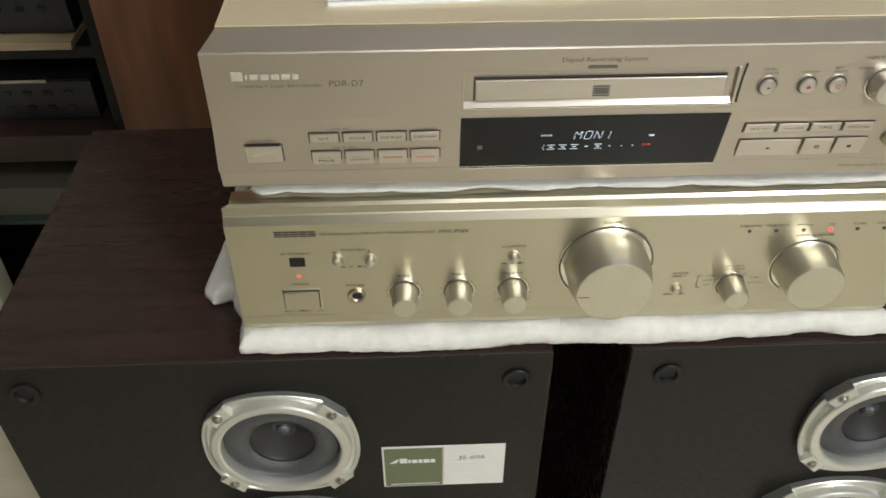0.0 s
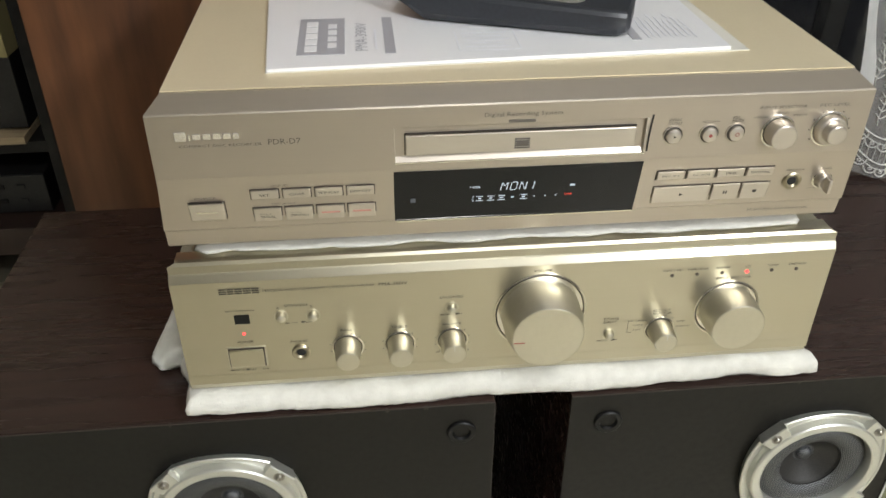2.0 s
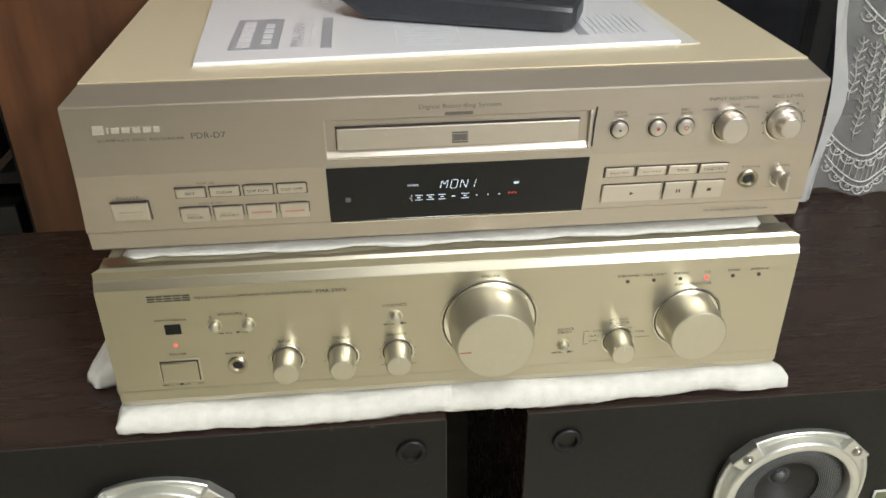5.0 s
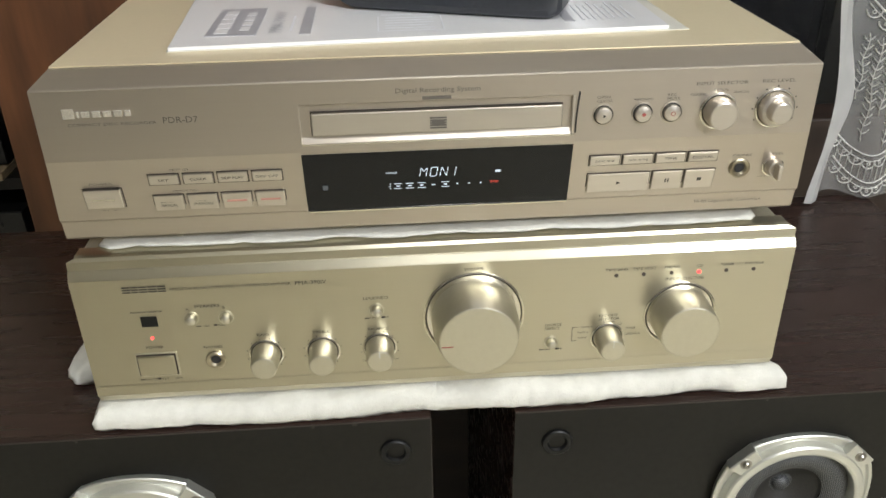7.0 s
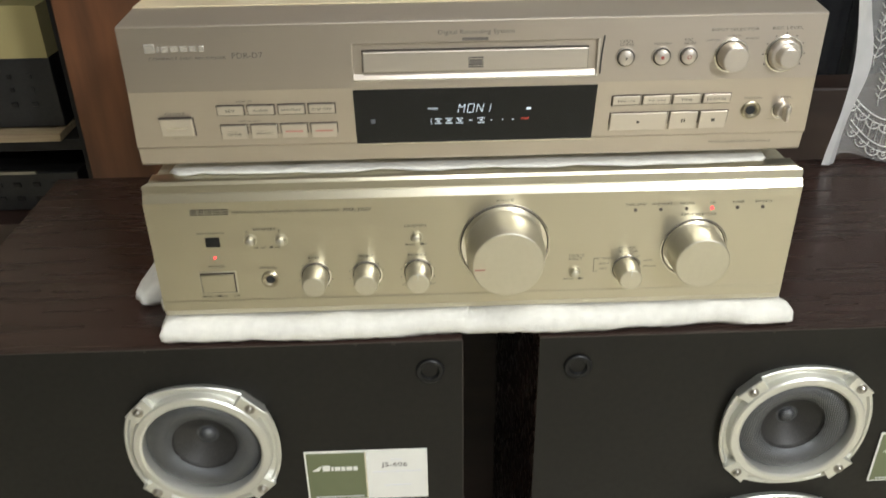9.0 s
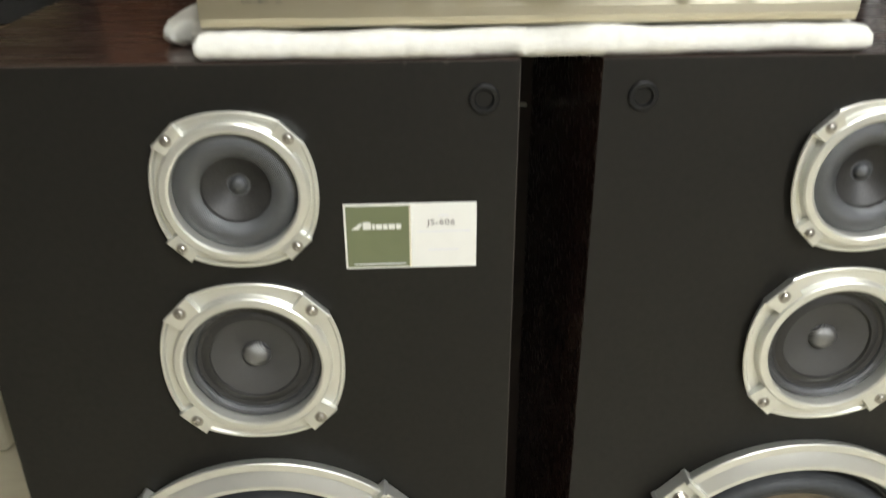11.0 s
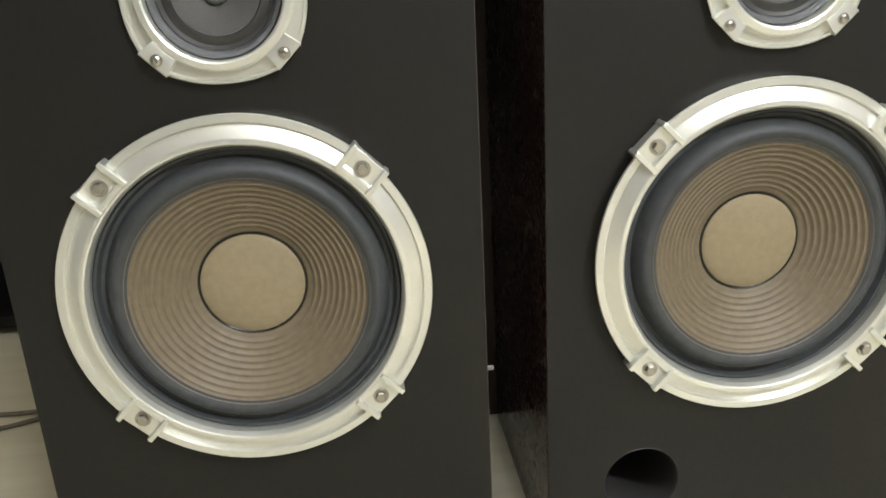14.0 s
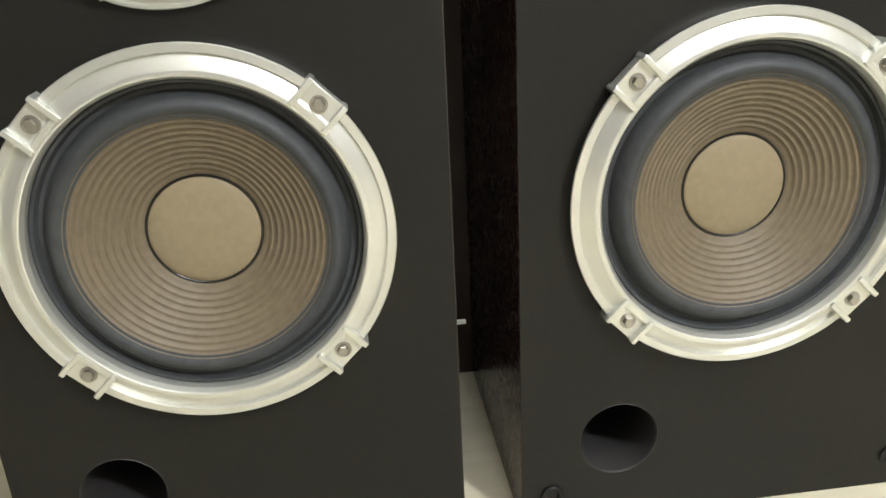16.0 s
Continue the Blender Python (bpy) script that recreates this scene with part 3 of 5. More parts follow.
vol = knob("volume_knob", -0.0013, 0.6920 + G, 0.0264, 0.0275, amp, ring=0.0305, taper=0.90)
part("pointer", box(-0.0235, -0.0165, AY - 0.02775, AY - 0.0273, 0.6885 + G, 0.6892 + G), RED_PRINT, vol, smooth=False)
knob("input_knob", 0.1292, 0.6855 + G, 0.0190, 0.0220, amp, ring=0.0222)
for kx, kz, tick in ((-0.1308, 0.672, 0), (-0.0958, 0.672, 0), (-0.0605, 0.6725, 1), (0.0840, 0.6705, 1)):
    k = knob("small_knob", kx, kz + G, 0.0086, 0.0160, amp, ring=0.0099, taper=0.92)
    if tick:
        part("pointer", box(kx - 0.0003, kx + 0.0003, AY - 0.0163, AY - 0.0158, kz + G + 0.003, kz + G + 0.0078), LABEL_WHITE, k, smooth=False)
for bx, bz in ((-0.1722, 0.7010), (-0.1517, 0.7005), (-0.0610, 0.7000), (0.0482, 0.6690)):
    part("push_button_ring", lathe(bx, bz + G, [(0.0046, AY + 0.0004), (0.0046, AY - 0.0005), (0.0040, AY - 0.0006), (0.0036, AY)], 28), GOLD_KNOB, amp)
    part("push_button", lathe(bx, bz + G, [(0.0031, AY + 0.001), (0.0031, AY - 0.0028), (0.0027, AY - 0.0038), (0.0015, AY - 0.0044), (0, AY - 0.0046)], 24), GOLD_KNOB, amp)
part("sensor_window", box(-0.2022, -0.1925, AY - 0.0004, AY + 0.001, 0.6965 + G, 0.7038 + G, 0.0002), SMOKE, amp)
part("power_light", lathe(-0.1975, 0.6882 + G, [(0.0010, AY), (0.0008, AY - 0.0006), (0, AY - 0.0007)], 16), LED_ON, amp, "red power indicator light")
pwr = part("power_button_frame", box(-0.2105, -0.1848, AY - 0.0006, AY + 0.001, 0.6600 + G, 0.6775 + G, 0.0003), GOLD_KNOB, amp)
part("gap", box(-0.2095, -0.1858, AY - 0.0009, AY - 0.0002, 0.6609 + G, 0.6766 + G), KEY_GAP, pwr, smooth=False)
part("power_button", box(-0.2088, -0.1865, AY - 0.0024, AY - 0.0007, 0.6618 + G, 0.6758 + G, 0.0006), GOLD, pwr)
part("phones_jack", lathe(-0.1620, 0.6700 + G, [(0.0062, AY + 0.0004), (0.0062, AY - 0.0012), (0.0054, AY - 0.0018), (0.0040, AY - 0.0016), (0.0030, AY - 0.0003)], 36), JACK_GOLD, amp)
part("jack_hole", lathe(-0.1620, 0.6700 + G, [(0.0031, AY - 0.0002), (0.0028, AY - 0.0004), (0, AY - 0.0003)], 28), DARK, amp)
for k, lx in enumerate((0.0862, 0.1032, 0.1206, 0.1378, 0.1550, 0.1722)):
    part("input_light", lathe(lx, 0.7158 + G, [(0.0013, AY), (0.0011, AY - 0.0006), (0, AY - 0.0007)], 14), LED_ON if k == 3 else LED_OFF, amp, "lit red input indicator" if k == 3 else "")
TY = AY - 0.00025
em = bmesh.new()
ex = -0.2090
for w in (0.0046, 0.0038, 0.0046, 0.0048, 0.0046):
    for bz in (0.7208, 0.7225, 0.7242):
        box(ex, ex + w, TY - 0.0002, TY, bz + G, bz + 0.0007 + G, 0, em)
    ex += w + 0.0007
tagged(part("emblem", em, PRINT, amp, smooth=False), kind="stuff")
for text, x, z, h, w, c in (("PRECISION AUDIO COMPONENT / INTEGRATED AMPLIFIER", -0.1815, 0.7212, 0.0018, 0.0705, 0), ("PMA-390IV", -0.1083, 0.7208, 0.0027, 0.0183, 0), ("SPEAKERS", -0.1620, 0.7083, 0.0020, 0.0150, 1), ("A", -0.1738, 0.7068, 0.0018, None, 1), ("B", -0.1522, 0.7068, 0.0018, None, 1), ("POWER", -0.1972, 0.6805, 0.0019, 0.0105, 1), ("PHONES", -0.1625, 0.6785, 0.0019, 0.0115, 1), ("BASS", -0.1312, 0.6855, 0.0019, 0.0075, 1), ("TREBLE", -0.0960, 0.6855, 0.0019, 0.0105, 1), ("BALANCE", -0.0608, 0.6855, 0.0019, 0.0125, 1), ("LOUDNESS", -0.0612, 0.7078, 0.0020, 0.0150, 1), ("VOLUME", -0.0015, 0.7248, 0.0019, 0.0120, 1), ("SOURCE\nDIRECT", 0.0488, 0.6785, 0.0046, 0.0105, 1), ("REC OUT\nSELECTOR", 0.0842, 0.6835, 0.0046, 0.0135, 1), ("PHONO", 0.0842, 0.6813, 0.0014, 0.0075, 1), ("CD", 0.0915, 0.6795, 0.0014, 0.0028, 1), ("TUNER", 0.0985, 0.6760, 0.0014, 0.0065, 1), ("DVD/AUX", 0.1005, 0.6715, 0.0014, 0.0092, 1), ("TAPE 1", 0.0700, 0.6785, 0.0014, 0.0072, 1), ("TAPE 2", 0.0680, 0.6745, 0.0014, 0.0072, 1), ("COPY", 0.0680, 0.6705, 0.0014, 0.0055, 1), ("INPUT SELECTOR", 0.1295, 0.7105, 0.0020, 0.0240, 1), ("TAPE-2/MD", 0.0860, 0.7192, 0.0017, 0.0140, 1), ("TAPE-1/DAT", 0.1033, 0.7192, 0.0017, 0.0145, 1), ("PHONO", 0.1206, 0.7192, 0.0017, 0.0095, 1), ("CD", 0.1378, 0.7192, 0.0017, 0.0038, 1), ("TUNER", 0.1550, 0.7192, 0.0017, 0.0085, 1), ("DVD/AUX", 0.1722, 0.7192, 0.0017, 0.0118, 1), ("REMOTE SENSOR", -0.1978, 0.7065, 0.0013, 0.0185, 1), ("ON / STANDBY", -0.2000, 0.6568, 0.0014, 0.0140, 1), ("OFF", -0.1865, 0.6568, 0.0014, 0.0045, 1), ("ON", -0.1642, 0.6945, 0.0014, 0.0035, 1), ("OFF", -0.1548, 0.6945, 0.0014, 0.0045, 1), ("ON", -0.0638, 0.6938, 0.0014, 0.0035, 1), ("OFF", -0.0562, 0.6938, 0.0014, 0.0045, 1), ("ON", 0.0455, 0.6628, 0.0014, 0.0035, 1), ("OFF", 0.0530, 0.6628, 0.0014, 0.0045, 1), ("LEFT", -0.0695, 0.6622, 0.0013, 0.0040, 1), ("RIGHT", -0.0510, 0.6622, 0.0013, 0.0048, 1)):
    lettering(text, x, z + G, h, TY, PRINT, amp, w, align="CENTER" if c else "LEFT")
mk = box(0.0610, 0.0613, TY - 0.0001, TY, 0.6690 + G, 0.6795 + G)
box(0.0610, 0.0645, TY - 0.0001, TY, 0.6792 + G, 0.6795 + G, 0, mk)
box(0.0610, 0.0640, TY - 0.0001, TY, 0.6690 + G, 0.6693 + G, 0, mk)
for bx, bz in ((-0.1685, 0.6949), (-0.0670, 0.6942), (0.0422, 0.6632), (-0.2085, 0.6573)):
    box(bx - 0.0017, bx + 0.0012, TY - 0.0001, TY, bz + G, bz + G + 0.0006, 0, mk)
    box(bx + 0.0088, bx + 0.0110, TY - 0.0001, TY, bz + G, bz + G + 0.0012, 0, mk)
for kx, kz in ((-0.1308, 0.672), (-0.0958, 0.672), (-0.0605, 0.6725)):
    for a in range(-45, 226, 30):
        px, pz = kx + 0.0118 * math.cos(radians(a)), kz + G + 0.0118 * math.sin(radians(a))
        box(px - 0.0003, px + 0.0003, TY - 0.0001, TY, pz - 0.0003, pz + 0.0003, 0, mk)
tagged(part("scale_marks", mk, PRINT, amp, smooth=False), kind="stuff")

# thin mat between the units
mat_out = dense([(-0.214 + 0.384 * k / 30, 0.0215 - 0.0030 * k / 30 + 0.0008 * math.sin(k * 1.3)) for k in range(31)] + [(0.1745, 0.024), (0.1755, 0.034), (0.174, 0.30), (-0.214, 0.30), (-0.222, 0.028)], 0.006)
cloth(mat_out, 0.7433 + G, 0.0030, "thin white cloth mat lying between recorder and amplifier", 0.1, "cloth_mat")

# ---- disc recorder ----
RX0, RX1 = -0.2310, 0.1868
rec = thing("disc_recorder", (-0.022, 0.16, 0.9215), "champagne compact disc recorder with black display, stacked on the amplifier", "disc recorder")


def ry(z):
    """Depth of the recorder's front at height z (before the shelf height is added)."""
    return 0.0040 if z > 0.8065 else 0.0040 + (0.8065 - z) * 0.20


rp = [(0.0300, 0.7545), (0.0160, 0.7545), (0.0145, 0.7560), (0.0130, 0.7668), (ry(0.7684) - 0.0004, 0.7684), (ry(0.80), 0.80), (0.0040, 0.8065), (0.0040, 0.8452), (0.0049, 0.8460), (0.0180, 0.8528), (0.0300, 0.8534)]
TX0, TX1 = -0.0957, 0.0522
rp_mid = rp[:7] + [(0.0040, 0.8108), (0.0058, 0.8140), (0.0060, 0.8145), (0.0060, 0.8322), (0.0042, 0.8330), (0.0040, 0.8332)] + rp[7:]
fp = prism_x([(y, z + G) for y, z in rp], RX0, TX0)
prism_x([(y, z + G) for y, z in rp_mid], TX0, TX1, fp)
prism_x([(y, z + G) for y, z in rp], TX1, RX1, fp)
for v in fp.verts:
    if v.co.z < 0.8064 + G and (v.co.x < RX0 + 0.001 or v.co.x > RX1 - 0.001):
        v.co.x += math.copysign(0.0038 * min(1.0, (0.8065 + G - v.co.z) / 0.038), v.co.x)
    if v.co.z > 0.850 + G:
        v.co.x += 0.0072 * (v.co.x < RX0 + 0.001) - 0.0072 * (v.co.x > RX1 - 0.001)
part("front_panel", fp, CHAMP, rec, "champagne brushed front panel", smooth=False)
part("housing", box(RX0 + 0.0080, RX1 - 0.0080, 0.0302, 0.334, 0.7600 + G, 0.8531 + G, 0.0012), CHAMP_LID, rec)
part("lid", box(RX0 + 0.0072, RX1 - 0.0072, 0.0195, 0.3345, 0.8530 + G, 0.8538 + G, 0.0003), CHAMP_LID, rec)
for fx in (-0.191, 0.138):
    for fy in (0.056, 0.28):
        ft = prism_z([(fx + 0.0215 * math.cos(a), fy + 0.0215 * math.sin(a)) for a in np.linspace(0, 2 * math.pi, 41)[:-1]], 0.7462 + G, 0.7610 + G)
        part("foot", ft, CHROME, rec, "round polished metal foot")


def face_box(name, x0, x1, z0, z1, proud, material, parent, bevel=0.0005, label="", deep=0.001):
    """A key or panel on the recorder's front, proud of it by that much, following its slope."""
    bm = box(x0, x1, 0, 1, z0 + G, z1 + G)
    for v in bm.verts:
        base = ry(v.co.z - G)
        v.co.y = base - proud if v.co.y < 0.5 else base + deep
    if bevel:
        bmesh.ops.bevel(bm, geom=bm.edges[:], offset=bevel, segments=2, affect="EDGES", profile=0.5)
    return part(name, bm, material, parent, label, smooth=False)


# tray, in its recess
part("tray_gap", box(-0.0898, 0.0460, 0.0054, 0.0059, 0.8155 + G, 0.8289 + G), KEY_GAP, rec, smooth=False)
part("disc_tray", box(-0.0893, 0.0455, 0.0030, 0.0058, 0.8160 + G, 0.8284 + G, 0.0007), CHAMP_KEY, rec, "closed disc tray door", smooth=False)
part("tray_frame", box(TX0 + 0.0002, TX1 - 0.0002, 0.0034, 0.0042, 0.8104 + G, 0.8113 + G, 0.0002), CHROME, rec, smooth=False)
part("tray_frame", box(TX0 - 0.0002, TX0 + 0.0006, 0.0034, 0.0058, 0.8114 + G, 0.8332 + G, 0.0002), CHAMP_KEY, rec, smooth=False)
part("tray_frame", box(TX1 - 0.0012, TX1 + 0.0002, 0.0034, 0.0058, 0.8114 + G, 0.8332 + G, 0.0002), CHAMP_KEY, rec, smooth=False)
marks = bmesh.new()
for k in range(5):
    box(-0.0262, -0.0172, 0.0027, 0.0031, 0.8178 + 0.0014 * k + G, 0.8187 + 0.0014 * k + G, 0, marks)
box(-0.0252, -0.0182, 0.0026, 0.0030, 0.8192 + G, 0.8226 + G, 0, marks)
tagged(part("tray_mark", marks, PRINT_SOFT, rec, smooth=False), kind="stuff")
face_box("tray_slot", -0.0300, -0.0145, 0.8338, 0.8356, 0.0003, PRINT_SOFT, rec, 0)
cut = bmesh.new()
for k in range(10):
    zz = 0.8120 + 0.0230 * k / 10
    bow = 0.0012 * (k / 9) ** 2
    box(0.0530 + bow, 0.0538 + bow, 0.0034, 0.0044, zz + G, zz + 0.0024 + G, 0, cut)
part("groove", cut, DARK, rec, smooth=False)

# display
disp = face_box("display_window", -0.0965, 0.0530, 0.7675, 0.8050, 0.0004, SMOKE, rec, 0.0002, "black smoked display window, lit")
fl = box(-0.0955, 0.0525, ry(0.767) - 0.0012, ry(0.767) + 0.001, 0.7668 + G, 0.7676 + G)
part("display_ledge", fl, CHROME, rec, smooth=False)
DYV = lambda z: ry(z) - 0.0009


def seg_bars(rows_, material, name):
    bm = bmesh.new()
    for x0_, x1_, z0_, z1_ in rows_:
        own = bmesh.new()
        own.faces.new([own.verts.new((x, DYV(z), z + G)) for x, z in ((x0_, z0_), (x1_, z0_), (x1_, z1_), (x0_, z1_))])
        join(bm, own)
    return part(name, bm, material, disp, smooth=False)


def slant(points, w=0.00042):
    bm = bmesh.new()
    for (ax, az), (bx, bz) in points:
        d = Vector((bx - ax, 0, bz - az)).normalized()
        s = Vector((-d.z, 0, d.x)) * w / 2
        own = bmesh.new()
        vs = [Vector((ax, DYV(az), az + G)) + s, Vector((ax, DYV(az), az + G)) - s, Vector((bx, DYV(bz), bz + G)) - s, Vector((bx, DYV(bz), bz + G)) + s]
        own.faces.new([own.verts.new(v) for v in vs])
        join(bm, own)
    return bm


cz0, chh, sl = 0.7883, 0.0058, 0.0010
lines = []
def stroke(x, pts):
    for (a, b), (c, d) in pts:
        lines.append(((x + a * 0.0036 + b * sl, cz0 + b * chh), (x + c * 0.0036 + d * sl, cz0 + d * chh)))
stroke(-0.0325, [((0, 0.03), (0, 0.47)), ((0, 0.53), (0, 0.97)), ((1, 0.03), (1, 0.47)), ((1, 0.53), (1, 0.97)), ((0.1, 0.95), (0.45, 0.55)), ((0.9, 0.95), (0.55, 0.55))])
stroke(-0.0268, [((0, 0.03), (0, 0.47)), ((0, 0.53), (0, 0.97)), ((1, 0.03), (1, 0.47)), ((1, 0.53), (1, 0.97)), ((0.1, 1), (0.9, 1)), ((0.1, 0), (0.9, 0))])
stroke(-0.0211, [((0, 0.03), (0, 0.47)), ((0, 0.53), (0, 0.97)), ((1, 0.03), (1, 0.47)), ((1, 0.53), (1, 0.97)), ((0.1, 0.95), (0.48, 0.53)), ((0.55, 0.45), (0.9, 0.05))])
stroke(-0.0154, [((0.7, 0.03), (0.7, 0.47)), ((0.7, 0.53), (0.7, 0.97))])
part("display_characters", slant(lines), VFD, disp, smooth=False)
meter = []
for k in range(5):
    x = -0.0470 + 0.0067 * k
    if k != 3:
        meter += [(x, x + 0.0044, 0.7839, 0.7844)]
    if k != 3:
        meter += [(x, x + 0.0044, 0.7807, 0.7812)]
    meter += [(x + 0.0012, x + 0.0032, 0.7822, 0.7830)]
for x in (-0.0118, -0.0050, 0.0016):
    meter += [(x, x + 0.0009, 0.7822, 0.7830)]
meter += [(-0.0500, -0.0488, 0.7822, 0.7826), (-0.0492, -0.0486, 0.7838, 0.7845), (-0.0492, -0.0486, 0.7806, 0.7813), (0.0100, 0.0130, 0.7893, 0.7908)]
seg_bars(meter, VFD, "level_meter")
lettering("OVER", 0.0072, 0.7824 + G, 0.0012, DYV(0.7824), VFD_RED, disp, 0.0050)
seg_bars([(-0.0868, -0.0838, 0.7818, 0.7850)], VFD_DIM, "remote_eye")
lettering("FADER", -0.0510, 0.7908 + G, 0.0012, DYV(0.7908), VFD, disp, 0.0062)

# keys
for x0_, x1_, z0_, z1_, red in ((-0.2165, -0.1962, 0.7768, 0.7890, 0),):
    face_box("key_gap", x0_ - 0.0006, x1_ + 0.0006, z0_ - 0.0007, z1_ + 0.0004, 0.0003, KEY_GAP, rec, 0)
    k = face_box("power_key", x0_, x1_, z0_, z1_, 0.0028, CHAMP_KEY, rec, 0.0006)
    face_box("light_bar", x0_ + 0.004, x1_ - 0.004, 0.7822, 0.7832, 0.0031, CHROME, k, 0)
keys = [(-0.1800 + 0.0186 * k, -0.1640 + 0.0186 * k, 0.7903, 0.7966, t) for k, t in enumerate(("SET", "CLEAR", "SKIP PLAY", "DISP OFF"))]
keys += [(-0.1800 + 0.0186 * k, -0.1638 + 0.0186 * k, 0.7732, 0.7832, t) for k, t in enumerate(("AUTO/\nMANUAL", "WRITE/\n(MANUAL)", "red", "red"))]
keys += [(0.0632 + 0.0188 * k, 0.0802 + 0.0188 * k, 0.7908, 0.7968, t) for k, t in enumerate(("I<< <<", ">> >>I", "TIME", "DIGITAL"))]
keys += [(0.0632, 0.0990, 0.7725, 0.7848, "tri"), (0.1008, 0.1183, 0.7728, 0.7850, "pause"), (0.1198, 0.1372, 0.7728, 0.7850, "stop")]
for x0_, x1_, z0_, z1_, t in keys:
    face_box("key_gap", x0_ - 0.0006, x1_ + 0.0006, z0_ - 0.0007, z1_ + 0.0004, 0.0003, KEY_GAP, rec, 0)
    k = face_box("key", x0_, x1_, z0_, z1_, 0.0018, CHAMP_KEY, rec, 0.0006)
    mx, mz = (x0_ + x1_) / 2, (z0_ + z1_) / 2
    yy = ry(mz) - 0.0020
    tilt = Matrix.Translation((0, yy, mz + G)) @ pose(0, 0, 0, math.degrees(math.atan(0.20)), 0, 0) @ Matrix.Translation((0, -yy, -mz - G))
    if t == "red":
        part("legend", box(mx - 0.0055, mx + 0.0055, yy, yy + 0.0002, mz + G - 0.0006, mz + G + 0.0006), RED_FAINT, k, smooth=False, m=tilt)
    elif t == "stop":
        part("legend", box(mx - 0.0012, mx + 0.0012, yy, yy + 0.0002, mz + G - 0.001, mz + G + 0.001), PRINT, k, smooth=False, m=tilt)
    elif t == "pause":
        b = box(mx - 0.0012, mx - 0.0004, yy, yy + 0.0002, mz + G - 0.0012, mz + G + 0.0012)
        box(mx + 0.0004, mx + 0.0012, yy, yy + 0.0002, mz + G - 0.0012, mz + G + 0.0012, 0, b)
        part("legend", b, PRINT, k, smooth=False, m=tilt)
    elif t == "tri":
        b = bmesh.new()
        b.faces.new([b.verts.new(v) for v in ((mx - 0.001, yy, mz + G - 0.0012), (mx + 0.0015, yy, mz + G), (mx - 0.001, yy, mz + G + 0.0012))])
        part("legend", b, PRINT, k, smooth=False, m=tilt)
    else:
        lettering(t, mx, mz + G - (0.0021 if "\n" in t else 0.0008), 0.0042 if "\n" in t else 0.0015, yy, PRINT, k, min(x1_ - x0_ - 0.004, 0.0016 * len(t.split("\n")[0]) + 0.001), "legend", align="CENTER")
RY = 0.0040
for cx, dot in ((0.0682, PRINT), (0.0900, RED_PRINT), (0.1062, RED_PRINT)):
    part("button_ring", lathe(cx, 0.8215 + G, [(0.0061, RY), (0.0061, RY - 0.0006), (0.0055, RY - 0.0007), (0.0052, RY - 0.0001)], 36), CHAMP, rec)
    part("button_gap", lathe(cx, 0.8215 + G, [(0.0053, RY - 0.0002), (0.0040, RY - 0.0003)], 32), DARK, rec)
    b = part("round_button", lathe(cx, 0.8215 + G, [(0.0047, RY), (0.0047, RY - 0.0016), (0.0043, RY - 0.0024), (0.0025, RY - 0.0029), (0, RY - 0.0030)], 36), CHAMP_KEY, rec)
    if cx > 0.1:
        part("legend", lathe(cx, 0.8215 + G, [(0.0013, RY - 0.0031), (0.0009, RY - 0.0031)], 20), dot, b)
    else:
        part("legend", lathe(cx, 0.8215 + G, [(0.0011, RY - 0.0031), (0, RY - 0.0032)], 20 if dot is RED_PRINT else 3), dot, b)
knob("input_knob", 0.1322, 0.8212 + G, 0.0086, 0.0095, rec, RY, CHAMP_KEY, 0.0095, 0.93)
lev = knob("level_knob", 0.1640, 0.8215 + G, 0.0096, 0.0048, rec, RY, CHAMP_KEY, 0.0104, 0.95)
knob("level_inner", 0.1640, 0.8215 + G, 0.0066, 0.0105, lev, RY, CHAMP_KEY, None, 0.93)
JY = ry(0.785)
part("phones_jack", lathe(0.1515, 0.7848 + G, [(0.0060, JY + 0.0006), (0.0060, JY - 0.0014), (0.0051, JY - 0.0020), (0.0040, JY - 0.0018), (0.0028, JY - 0.0004)], 36), JACK_GOLD, rec)
part("jack_hole", lathe(0.1515, 0.7848 + G, [(0.0029, JY - 0.0006), (0.0026, JY - 0.0008), (0, JY - 0.0007)], 24), DARK, rec)
pk = knob("phones_level_knob", 0.1712, 0.7850 + G, 0.0050, 0.0060, rec, JY, CHAMP_KEY, 0.0056, 0.95, 36)
part("grip", box(0.1700, 0.1724, JY - 0.0115, JY - 0.0050, 0.7800 + G, 0.7895 + G, 0.0007), CHAMP_KEY, pk)
